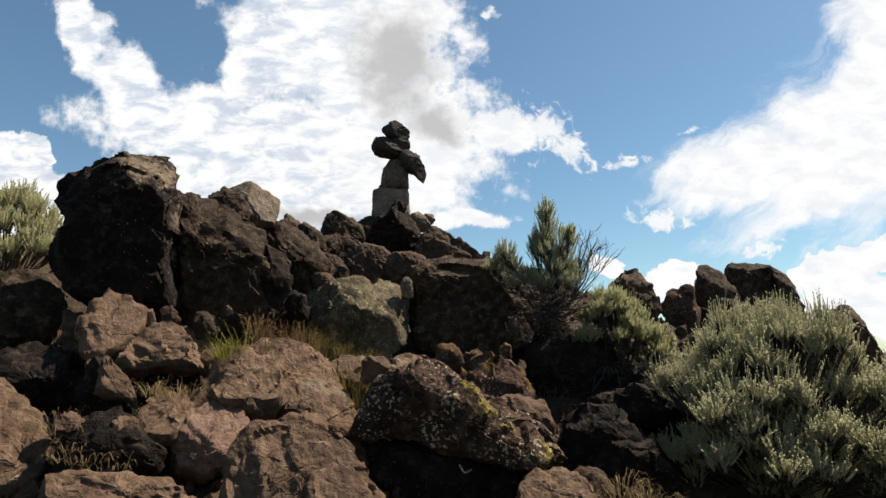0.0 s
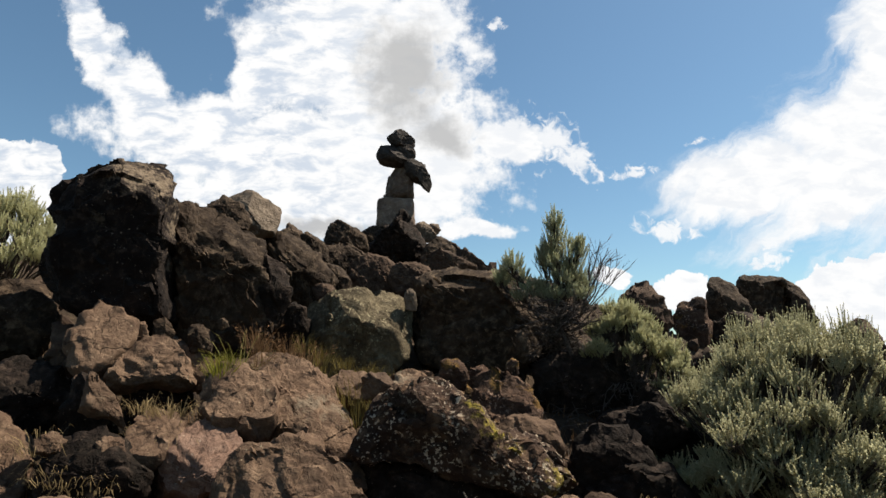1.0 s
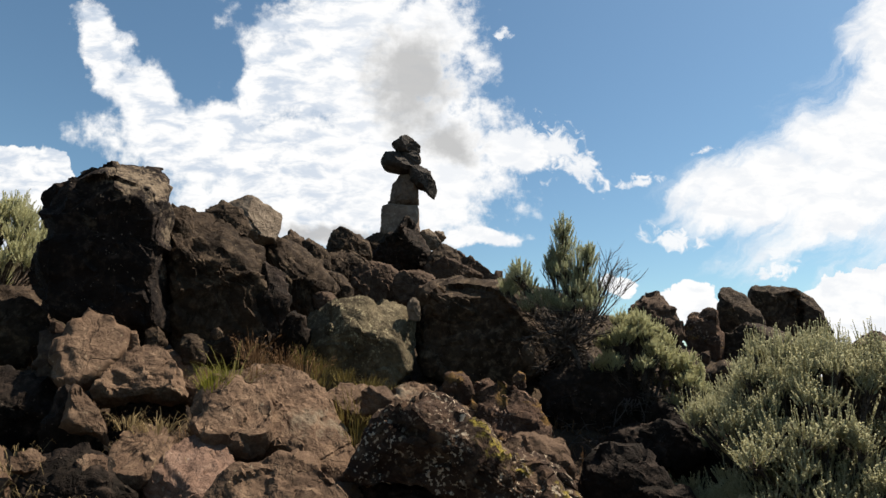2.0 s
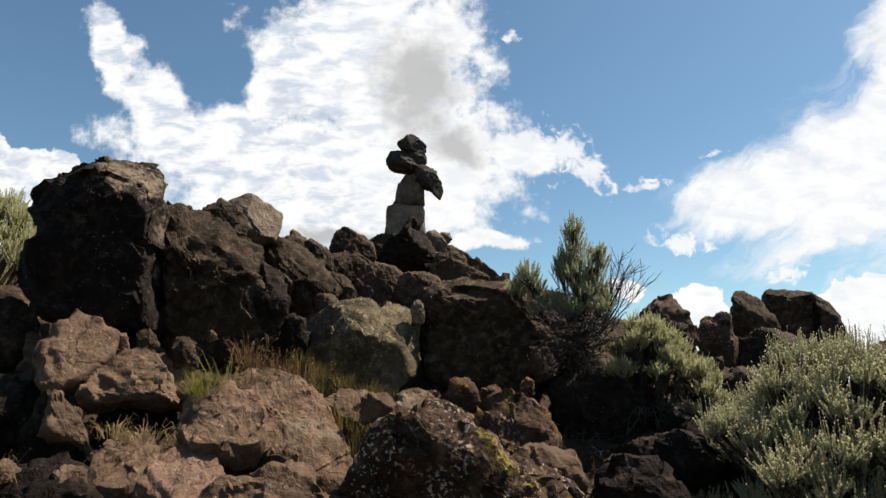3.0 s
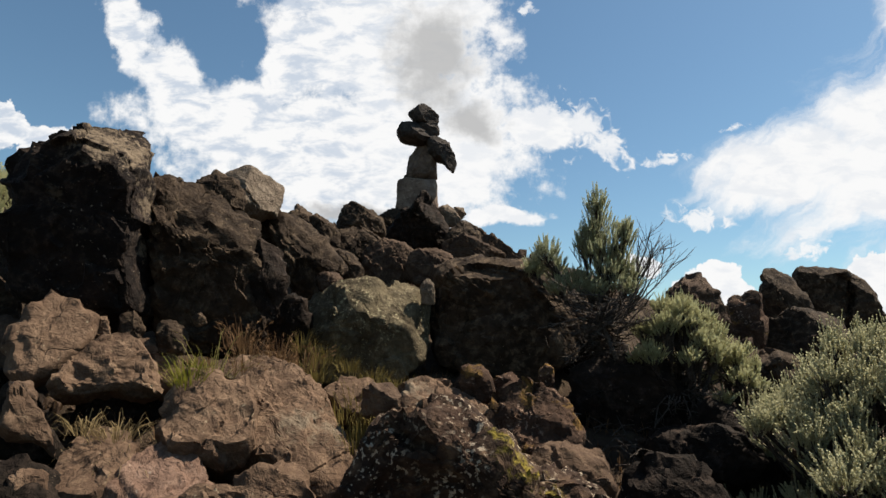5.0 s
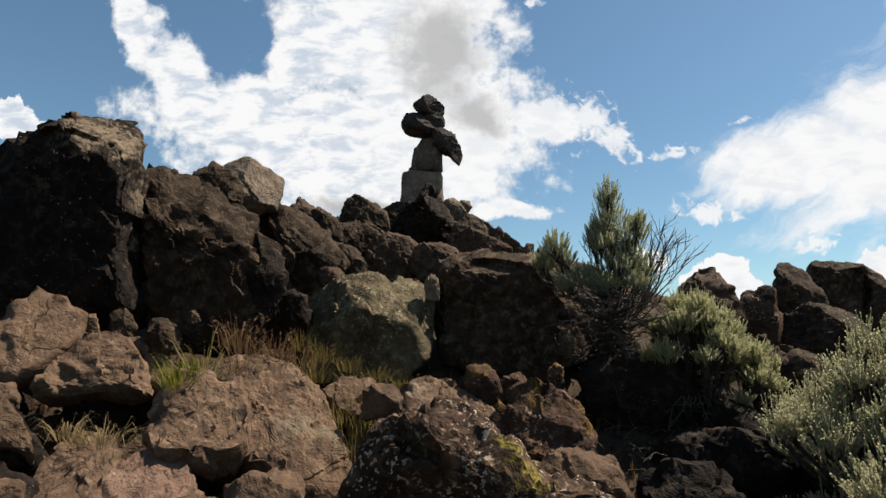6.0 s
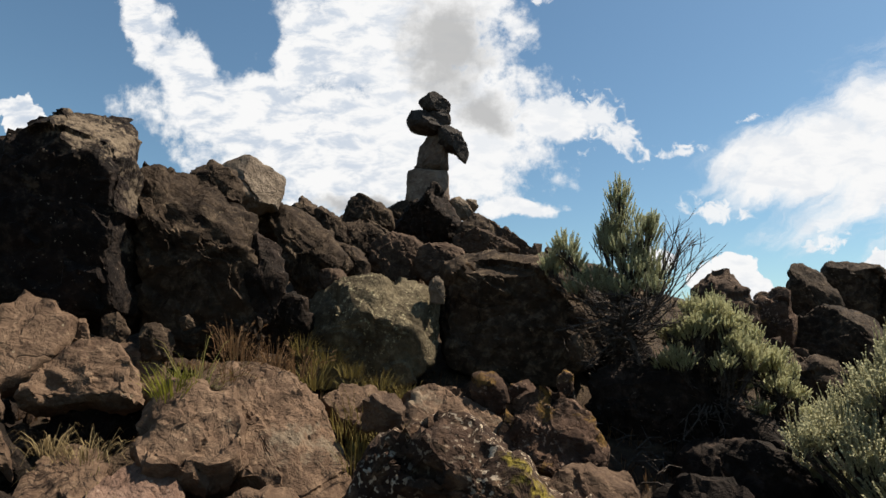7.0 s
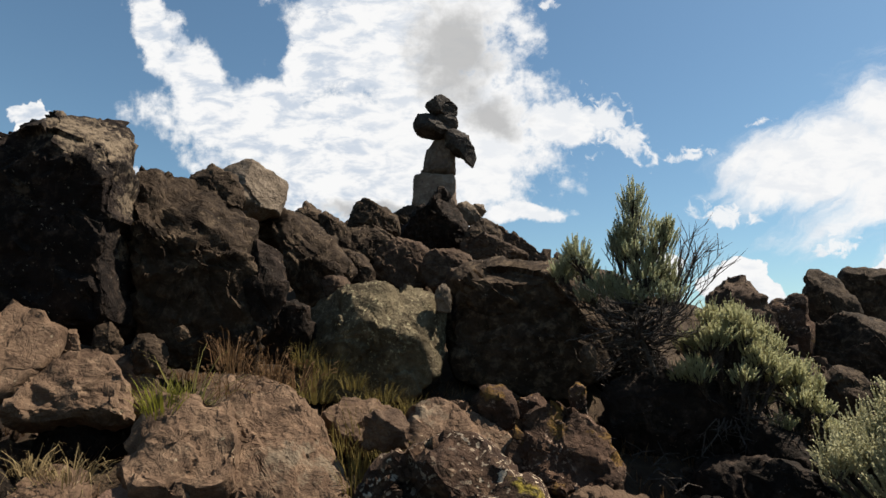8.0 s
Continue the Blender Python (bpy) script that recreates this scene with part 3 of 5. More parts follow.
def sagebrush(base, clumps, leaf_mat, label, seed, per=26, length=0.13, leaf=0.022, leaves=20, trunk=0.03, twigs=0, fork=-0.06, splay=0.4, stalks=0.0):
    """clumps: centre of a tuft of shoots relative to the base, and its half-width and half-height. Every clump hangs on its own limb."""
    rng = random.Random(seed)
    top = new("sagebrush", None)
    top.location = base
    tagged(top, label, "shrub", "sagebrush on the outcrop")
    crown, twig = ([], []), ([], [])
    peak = max(k[2] for k in clumps)
    for cx, cy, cz, rw, rh in clumps:
        c = Vector((cx, cy, cz))
        foot = Vector((rng.uniform(-1, 1) * trunk, rng.uniform(-1, 1) * trunk, fork))
        knee = foot.lerp(c, 0.45) + Vector((rng.uniform(-0.04, 0.04), rng.uniform(-0.04, 0.04), -0.10 * c.length))
        limb = [foot, foot.lerp(knee, 0.5) + Vector((rng.uniform(-.02, .02), rng.uniform(-.02, .02), 0)), knee, knee.lerp(c, 0.55) + Vector((rng.uniform(-.03, .03), rng.uniform(-.03, .03), 0)), c]
        vs, fs = tube(limb, [trunk * 0.5, trunk * 0.36, trunk * 0.24, trunk * 0.15, trunk * 0.08], 5)
        mesh_object("branch", vs, fs, BARK, top)
        spread = splay + 0.4 * (1 - cz / peak)      # low clumps splay out, the top ones stand up
        reach_ = length * rng.uniform(0.65, 1.1)
        for _ in range(per):
            # points fill the clump, thicker towards its upper skin
            d = Vector((rng.gauss(0, 1), rng.gauss(0, 1), rng.gauss(0.25, 0.9))).normalized() * rng.random() ** 0.45
            start = c + Vector((d.x * rw, d.y * rw, d.z * rh))
            way = Vector((d.x * spread + cx * 0.2, d.y * spread + cy * 0.2, 1.0 + 0.25 * d.z)) + Vector((rng.uniform(-.15, .15), rng.uniform(-.15, .15), 0))
            long = rng.random() < stalks * max(0.0, d.z) * cz / peak
            if long:
                way = Vector((way.x * 0.3, way.y * 0.3, 1.0))
            shoot(crown, start, way, reach_ * (rng.uniform(1.3, 2.2) if long else rng.uniform(0.6, 1.25)), leaves, leaf * (0.75 if long else 1.0), rng)
            if rng.random() < 0.3:
                join_into(twig, tube([knee.lerp(c, rng.uniform(0.4, 1)), (c + start) * 0.5 + Vector((0, 0, -0.03)), start], [0.005, 0.0035, 0.0025], 3))
    tagged(mesh_object("crown", *crown, leaf_mat, top, smooth=False), kind="stuff")
    for _ in range(twigs):      # bare grey twigs low inside the bush
        cx, cy, cz, rw, rh = rng.choice(clumps)
        a = Vector((cx * rng.uniform(0.2, 0.8), cy * rng.uniform(0.2, 0.8), cz * rng.uniform(0.25, 0.8)))
        b = a + Vector((rng.uniform(-1, 1) * 0.16, rng.uniform(-1, 0.4) * 0.16, rng.uniform(-0.04, 0.12)))
        m = a.lerp(b, 0.5) + Vector((rng.uniform(-.03, .03), rng.uniform(-.03, .03), rng.uniform(-.02, .03)))
        join_into(twig, tube([a, m, b], [0.005, 0.004, 0.0015], 3))
    tagged(mesh_object("brushwood", *twig, BARK, top), "bare grey twigs", kind="stuff")
    return top


def dead_branch(parent, foot, tip, radius, rng, spray, side_twigs=6):
    """A bare branch; its fine side twigs go into the spray."""
    store = ([], [])
    foot, tip = Vector(foot), Vector(tip)
    span = (tip - foot).length
    wob = lambda k: Vector((rng.uniform(-1, 1), rng.uniform(-1, 1), rng.uniform(-1, 1))) * span * k
    line = [foot, foot.lerp(tip, 0.33) + wob(0.07), foot.lerp(tip, 0.66) + wob(0.07), tip]
    join_into(store, tube(line, [radius, radius * 0.75, radius * 0.5, radius * 0.18], 5))
    for _ in range(side_twigs):
        k = rng.uniform(0.3, 0.95)
        a = line[0].lerp(line[1], k * 3) if k < 0.33 else line[1].lerp(line[2], k * 3 - 1) if k < 0.66 else line[2].lerp(line[3], k * 3 - 2)
        way = (tip - foot).normalized() + Vector((rng.uniform(-1, 1), rng.uniform(-1, 1), rng.uniform(-0.5, 1))) * 0.8
        e = a + way.normalized() * span * rng.uniform(0.15, 0.4)
        m = a.lerp(e, 0.5) + wob(0.03)
        join_into(spray, tube([a, m, e], [radius * 0.4, radius * 0.3, radius * 0.12], 3))
        e2 = m + (way.normalized() + Vector((rng.uniform(-1, 1), rng.uniform(-1, 1), rng.uniform(-0.3, 1))) * 0.9).normalized() * span * rng.uniform(0.08, 0.2)
        join_into(spray, tube([m, e2], [radius * 0.25, radius * 0.1], 3))
    return mesh_object("dead_branch", *store, DEAD, parent, "bare dead branch")


def blades(store, place, n, spread, length, rng, lean=0.6, width=0.004, seeded=0.0):
    for _ in range(n):
        a, r = rng.uniform(0, 2 * math.pi), spread * math.sqrt(rng.random())
        out = Vector((math.cos(a), math.sin(a), 0))
        foot = Vector(place) + out * r
        foot.z = place[2] + (rng.uniform(-0.02, 0.0))
        l = length * rng.uniform(0.45, 1.15)
        tip_way = (out * (lean * rng.uniform(0.1, 1.2) * (0.3 + r / max(spread, 1e-4))) + Vector((rng.uniform(-.25, .25), rng.uniform(-.25, .25), 1))).normalized()
        turn = Vector((-math.sin(a + rng.uniform(-1, 1)), math.cos(a), 0)).normalized() * width * rng.uniform(0.6, 1.2)
        m1 = foot + Vector((0, 0, 1)) * l * 0.2 + tip_way * l * 0.25
        m2 = foot + Vector((0, 0, 1)) * l * 0.2 + tip_way * l * 0.6 - Vector((0, 0, 1)) * l * 0.02
        tip = foot + Vector((0, 0, 1)) * l * 0.15 + tip_way * l * 0.95 - Vector((0, 0, 1)) * l * 0.12 * lean
        base = len(store[0])
        store[0].extend([foot - turn, foot + turn, m1 + turn * 0.9, m1 - turn * 0.9, m2 + turn * 0.6, m2 - turn * 0.6, tip])
        store[1].extend([(base, base + 1, base + 2, base + 3), (base + 3, base + 2, base + 4, base + 5), (base + 5, base + 4, base + 6)])
        if rng.random() < seeded:      # a nodding seed head
            droop = (tip - m2).normalized()
            for k in range(4):
                at = m2.lerp(tip, 0.45 + 0.18 * k)
                s = Vector((rng.uniform(-1, 1), rng.uniform(-1, 1), rng.uniform(-0.6, 0.4))).normalized() * 0.008
                base = len(store[0])
                store[0].extend([at, at + s + droop * 0.006, at + droop * 0.016, at - s + droop * 0.006])
                store[1].append((base, base + 1, base + 2, base + 3))


def grass_tuft(place, n, spread, length, mat, label, seed, lean=0.6, width=0.004, seeded=0.0):
    rng = random.Random(seed)
    store = ([], [])
    blades(store, (0, 0, 0), n, spread, length, rng, lean, width, seeded)
    ob = mesh_object("grass_tuft", *store, mat, smooth=False)
    ob.location = place
    return tagged(ob, label, "grass tuft", "grass tufts between the rocks")


# ---- the hillside ----
def build_ground():
    axis_x = sorted(set([round(s * v, 3) for v in list(np.arange(0, 7, 0.12)) + [7.3, 8, 9, 10.5, 12, 14, 17, 21, 27, 36, 50, 75, 120, 200, 350, 600, 1100, 2000, 4000] for s in (-1, 1)]))
    axis_y = [-4000, -2000, -900, -400, -180, -90, -50, -30, -20, -14, -10, -7, -5, -3.5, -2.5, -1.8, -1.2, -0.6] + [round(v, 3) for v in np.arange(0, 11, 0.12)] + [11.5, 12.5, 14, 16, 19, 23, 30, 40, 55, 80, 130, 220, 380, 700, 1300, 2400, 4000]
    verts = [(x, y, ground_height(x, y)) for y in axis_y for x in axis_x]
    nx = len(axis_x)
    faces = [(j * nx + i, j * nx + i + 1, (j + 1) * nx + i + 1, (j + 1) * nx + i) for j in range(len(axis_y) - 1) for i in range(nx - 1)]
    tagged(mesh_object("ground", verts, faces, SOIL), "dry brown stony soil of the hillside", "ground", kind="structure")


build_ground()

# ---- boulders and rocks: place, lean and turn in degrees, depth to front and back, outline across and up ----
# near-black front; its sunlit facets are paler by colour
rock("boulder", "sun_patched", (-2.38, 4.12, 2.17), 0, 30, 0.52, 0.44, [(-0.37, 0.07), (-0.36, 0.17), (-0.30, 0.27), (-0.14, 0.38), (0.02, 0.45), (0.13, 0.47), (0.24, 0.49), (0.35, 0.53), (0.39, 0.41), (0.39, 0.25), (0.43, 0.10), (0.47, -0.20), (0.47, -0.37), (0.53, -0.70), (0.43, -0.76), (0.21, -0.74), (0.03, -0.67), (-0.18, -0.59), (-0.29, -0.47), (-0.35, -0.32), (-0.34, -0.19), (-0.28, -0.09), (-0.26, -0.01), (-0.32, 0.01)], cuts=0, rough=0.7, faces_cut=[(-0.22, -0.96, -0.18, 0.11, -0.34, -0.13), (0.42, -0.58, 0.7, 0.2, -0.41, 0.14), (0.92, -0.38, 0, 0.43, -0.09, -0.05), (-0.6, -0.78, 0.2, -0.21, -0.25, 0.13)])
rock("stone", "dark", (-2.01, 4.44, 2.24), 0, 24, 0.05, 0.05, [(-0.06, 0.21), (0.00, 0.18), (0.04, -0.07), (0.04, -0.16), (-0.02, -0.16)])
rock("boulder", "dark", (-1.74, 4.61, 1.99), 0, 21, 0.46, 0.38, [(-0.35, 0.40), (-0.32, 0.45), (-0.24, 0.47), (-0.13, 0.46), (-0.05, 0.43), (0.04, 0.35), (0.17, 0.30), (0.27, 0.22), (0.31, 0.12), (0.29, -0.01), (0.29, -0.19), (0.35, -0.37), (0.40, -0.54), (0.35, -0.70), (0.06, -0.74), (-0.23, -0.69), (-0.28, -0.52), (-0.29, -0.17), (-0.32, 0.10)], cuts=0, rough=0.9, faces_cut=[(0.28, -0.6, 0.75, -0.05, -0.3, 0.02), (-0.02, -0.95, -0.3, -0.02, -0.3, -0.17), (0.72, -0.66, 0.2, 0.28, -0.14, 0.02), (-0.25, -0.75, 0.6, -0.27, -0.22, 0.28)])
rock("rock", "dark", (-1.86, 5.06, 2.48), 10, 20, 0.18, 0.18, [(-0.23, 0.05), (-0.06, 0.14), (0.06, 0.12), (0.14, 0.01), (0.13, -0.15), (-0.02, -0.16)])
rock("rock", "pale", (-1.84, 5.50, 2.59), 0, 19, 0.30, 0.34, [(-0.30, -0.06), (-0.28, 0.09), (-0.17, 0.16), (-0.04, 0.23), (0.12, 0.15), (0.26, 0.09), (0.25, -0.06), (0.21, -0.19), (-0.02, -0.24), (-0.22, -0.21)], cuts=0, rough=0.35, faces_cut=[(0.5, -0.78, 0.38, -0.06, -0.26, -0.05), (-0.42, -0.72, 0.55, -0.06, -0.26, -0.05)])
rock("rock", "black", (-1.35, 4.65, 1.81), 5, 16, 0.12, 0.14, [(-0.10, 0.26), (0.02, 0.22), (0.09, 0.16), (0.11, -0.05), (0.08, -0.32), (-0.07, -0.33), (-0.13, 0.08)])
rock("rock", "dark", (-1.46, 5.78, 2.09), 0, 14, 0.45, 0.35, [(-0.33, 0.28), (-0.20, 0.39), (-0.04, 0.37), (0.12, 0.23), (0.29, 0.03), (0.38, -0.09), (0.30, -0.21), (0.19, -0.45), (-0.00, -0.49), (-0.13, -0.05), (-0.25, 0.17)], cuts=1, rough=0.8, faces_cut=[(0.5, -0.5, 0.7, 0.05, -0.25, 0.09), (-0.15, -0.93, -0.33, 0.03, -0.27, -0.1)])
rock("rock", "dark", (-1.77, 6.74, 2.63), 5, 15, 0.20, 0.20, [(-0.14, 0.06), (-0.04, 0.20), (0.08, 0.09), (0.20, -0.06), (0.03, -0.17), (-0.12, -0.11)])
rock("rock", "dark", (-1.50, 6.64, 2.49), 5, 13, 0.22, 0.22, [(-0.16, 0.12), (-0.07, 0.19), (0.06, 0.08), (0.21, -0.17), (-0.04, -0.21)])
rock("rock", "dark", (-1.30, 7.38, 2.75), 5, 10, 0.36, 0.36, [(-0.29, -0.18), (-0.18, 0.16), (-0.11, 0.23), (0.05, 0.15), (0.25, 0.10), (0.31, -0.16), (-0.03, -0.28)], cuts=3, rough=0.7)
rock("rock", "dark", (-1.23, 7.05, 2.38), 10, 10, 0.36, 0.36, [(-0.34, 0.17), (0.03, 0.25), (0.27, 0.16), (0.38, -0.21), (-0.03, -0.25), (-0.30, -0.12)])
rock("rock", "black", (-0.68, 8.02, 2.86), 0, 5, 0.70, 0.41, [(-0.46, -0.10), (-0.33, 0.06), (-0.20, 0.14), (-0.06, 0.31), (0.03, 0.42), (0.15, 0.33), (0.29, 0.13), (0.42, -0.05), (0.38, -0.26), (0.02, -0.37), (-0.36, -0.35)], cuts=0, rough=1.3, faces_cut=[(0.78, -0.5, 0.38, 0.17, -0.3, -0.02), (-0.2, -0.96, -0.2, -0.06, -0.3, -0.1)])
rock("rock", "dark", (-1.05, 8.39, 3.04), 5, 7, 0.29, 0.29, [(-0.26, -0.03), (-0.05, 0.10), (0.13, 0.14), (0.24, -0.01), (-0.05, -0.19)])
rock("stone", "pale", (-0.35, 8.89, 3.20), 0, 2, 0.22, 0.22, [(-0.16, 0.07), (-0.02, 0.18), (0.06, 0.06), (0.20, -0.13), (-0.08, -0.17)])
rock("stone", "pale", (-0.21, 9.14, 3.29), 0, 1, 0.10, 0.10, [(-0.09, 0.08), (0.04, 0.09), (0.08, -0.03), (-0.03, -0.13)])
rock("rock", "dark", (-0.11, 7.80, 2.65), 5, 1, 0.27, 0.27, [(-0.21, 0.05), (-0.01, 0.28), (0.12, 0.21), (0.23, -0.07), (0.10, -0.23), (-0.22, -0.23)])
rock("rock", "brown", (0.22, 8.33, 2.60), 20, -2, 0.29, 0.29, [(-0.24, 0.38), (-0.09, 0.34), (0.17, 0.04), (0.45, -0.17), (0.14, -0.37), (-0.17, -0.28), (-0.27, 0.09)])
rock("rock", "brown", (-0.86, 6.82, 2.22), 15, 7, 0.28, 0.28, [(-0.29, 0.08), (-0.11, 0.24), (0.02, 0.28), (0.25, 0.21), (0.28, -0.01), (0.21, -0.29), (-0.09, -0.33), (-0.25, -0.16)])
rock("rock", "brown", (-0.42, 6.57, 2.13), 15, 4, 0.26, 0.26, [(-0.21, 0.13), (0.07, 0.22), (0.30, 0.11), (0.19, -0.16), (-0.11, -0.23), (-0.23, -0.06)])
rock("rock", "brown", (-0.04, 7.06, 2.33), 15, 0, 0.36, 0.36, [(-0.30, 0.10), (0.08, 0.20), (0.41, 0.00), (0.08, -0.16), (-0.26, -0.13)])
rock("stone", "brown", (-1.08, 5.30, 1.84), 0, 12, 0.12, 0.12, [(-0.11, 0.04), (0.01, 0.07), (0.09, 0.04), (0.08, -0.07), (-0.06, -0.08)])
rock("rock", "dark", (-1.17, 6.18, 2.07), 10, 11, 0.20, 0.20, [(-0.18, 0.17), (0.06, 0.16), (0.15, -0.01), (0.10, -0.17), (-0.12, -0.14)])
rock("boulder", "lichen", (-0.80, 5.29, 1.53), 0, 9, 0.58, 0.49, [(-0.54, -0.26), (-0.52, -0.04), (-0.41, 0.19), (-0.19, 0.31), (0.06, 0.34), (0.37, 0.31), (0.49, 0.24), (0.50, -0.00), (0.46, -0.26), (0.28, -0.43), (-0.12, -0.46), (-0.46, -0.43)], cuts=0, rough=0.7, faces_cut=[(0.16, -0.66, 0.73, 0.01, -0.36, 0.06), (-0.1, -0.95, -0.3, 0.02, -0.36, -0.1), (-0.6, -0.62, 0.5, -0.37, -0.2, 0.07), (0.8, -0.55, 0.2, 0.43, -0.15, -0.01)])
rock("stone", "pale", (-0.32, 5.18, 1.78), 0, 3, 0.05, 0.05, [(-0.05, 0.04), (-0.01, 0.09), (0.04, 0.08), (0.05, -0.10), (-0.03, -0.09)])
rock("boulder", "dark", (0.26, 5.60, 1.66), 0, -3, 0.62, 0.73, [(-0.59, 0.10), (-0.57, 0.33), (-0.50, 0.40), (-0.28, 0.44), (-0.01, 0.43), (0.26, 0.39), (0.47, 0.25), (0.61, 0.09), (0.63, -0.12), (0.55, -0.38), (0.25, -0.54), (-0.18, -0.51), (-0.50, -0.44), (-0.58, -0.20)], cuts=0, rough=0.7, faces_cut=[(0.03, -0.42, 0.9, -0.16, -0.3, 0.3), (0.05, -0.97, -0.22, -0.16, -0.3, -0.04), (0.5, -0.5, 0.7, 0.38, -0.22, 0.22), (0.75, -0.65, -0.1, 0.48, -0.2, -0.13), (-0.92, -0.4, 0, -0.54, -0.2, -0.03)])
rock("rock", "black", (0.96, 5.80, 1.27), 6, -9, 0.21, 0.31, [(-0.23, 0.46), (0.10, 0.40), (0.25, 0.06), (0.23, -0.42), (-0.11, -0.42), (-0.26, -0.05)])
rock("rock", "tan", (-2.06, 3.67, 1.35), 30, 29, 0.11, 0.18, [(-0.15, -0.16), (-0.14, -0.05), (-0.14, 0.15), (-0.10, 0.19), (-0.04, 0.24), (0.05, 0.22), (0.13, 0.18), (0.18, 0.12), (0.14, -0.03), (0.04, -0.16), (-0.06, -0.24)], cuts=0, rough=0.4, faces_cut=[(0.02, -1, 0.05, 0.01, -0.07, -0.04)])
rock("stone", "tan", (-1.91, 3.85, 1.43), 0, 26, 0.04, 0.04, [(-0.03, -0.05), (-0.02, 0.05), (0.01, 0.05), (0.04, -0.05)])
rock("stone", "tan", (-1.96, 3.78, 1.47), 0, 27, 0.06, 0.06, [(-0.05, 0.04), (0.02, 0.01), (0.05, -0.02), (-0.02, -0.03)])
rock("rock", "tan", (-1.74, 3.72, 1.22), 22, 25, 0.20, 0.24, [(-0.26, -0.11), (-0.20, 0.01), (-0.14, 0.10), (-0.05, 0.18), (0.02, 0.20), (0.13, 0.10), (0.20, -0.03), (0.22, -0.14), (0.14, -0.16), (0.01, -0.12), (-0.12, -0.14), (-0.20, -0.16)], cuts=0, rough=0.8, faces_cut=[(0.05, -0.92, 0.38, -0, -0.1, -0.05), (-0.02, -0.8, -0.6, -0.01, -0.1, -0.15), (0.75, -0.6, 0.25, 0.19, -0.06, -0.1)])
rock("rock", "tan", (-1.61, 3.89, 1.21), 10, 22, 0.12, 0.13, [(-0.17, 0.17), (-0.02, 0.14), (0.13, -0.00), (0.08, -0.17), (-0.02, -0.14)])
rock("rock", "tan", (-1.67, 3.11, 1.03), 26, 28, 0.09, 0.10, [(-0.09, -0.03), (-0.09, 0.11), (-0.09, 0.17), (-0.05, 0.14), (0.02, 0.04), (0.08, -0.06), (0.10, -0.13), (0.04, -0.07), (-0.02, -0.05)], cuts=0, rough=0.5, faces_cut=[(0.3, -0.95, 0.1, -0.02, -0.05, 0.02), (-0.9, -0.4, -0.05, -0.08, -0.05, 0.05), (0.05, -0.6, -0.8, -0.01, -0.05, -0.07)])
rock("rock", "pink", (-1.21, 3.25, 0.75), 14, 20, 0.28, 0.20, [(-0.24, -0.01), (-0.21, 0.04), (-0.14, 0.12), (-0.02, 0.22), (0.05, 0.26), (0.13, 0.15), (0.21, 0.02), (0.14, -0.07), (0.04, -0.19), (-0.11, -0.22), (-0.20, -0.16)], cuts=0, rough=0.8, faces_cut=[(0.15, -0.72, 0.68, 0.01, -0.13, -0.01), (-0.4, -0.9, -0.2, -0.12, -0.14, -0.06), (0.7, -0.68, 0.2, 0.15, -0.08, -0.03)])
rock("boulder", "slab", (-0.92, 3.68, 0.93), 50, 14, 0.30, 0.34, [(-0.46, 0.15), (-0.43, 0.25), (-0.31, 0.40), (-0.19, 0.49), (-0.06, 0.47), (0.09, 0.39), (0.22, 0.26), (0.31, 0.11), (0.39, -0.09), (0.41, -0.33), (0.27, -0.36), (0.15, -0.30), (0.02, -0.20), (-0.11, -0.15), (-0.20, -0.19), (-0.30, -0.15), (-0.39, -0.01)], cuts=0, rough=0.6, faces_cut=[(0.06, -1, 0, 0.04, -0.1, -0.04), (-0.18, -0.97, 0.08, -0.25, -0.1, 0.02), (-0.1, -0.8, -0.6, -0.2, -0.09, -0.22), (0.4, -0.9, 0.1, 0.34, -0.07, -0.2)])
rock("rock", "tan", (-0.76, 3.31, 0.78), 20, 13, 0.13, 0.13, [(-0.17, 0.04), (-0.05, 0.09), (0.11, 0.09), (0.14, -0.04), (0.08, -0.10), (-0.10, -0.08)])
rock("boulder", "tan", (-0.63, 2.87, 0.64), 46, 12, 0.30, 0.31, [(-0.38, -0.09), (-0.37, 0.05), (-0.33, 0.14), (-0.27, 0.22), (-0.13, 0.24), (0.04, 0.20), (0.15, 0.14), (0.25, 0.02), (0.36, -0.14), (0.29, -0.29), (-0.34, -0.25)], cuts=0, rough=0.8, faces_cut=[(0.1, -1, 0.05, -0.06, -0.12, -0.11), (-0.5, -0.85, -0.1, -0.31, -0.08, -0.07), (0.5, -0.85, 0.1, 0.22, -0.08, -0.06)])
rock("rock", "tan", (-0.45, 2.75, 0.60), 25, 9, 0.15, 0.15, [(-0.16, 0.02), (-0.12, 0.07), (-0.03, 0.09), (0.02, 0.08), (0.09, 0.01), (0.16, -0.08), (0.09, -0.17), (-0.10, -0.16)], cuts=0, rough=0.4, faces_cut=[(0.1, -0.95, 0.3, -0.01, -0.09, -0.05)])
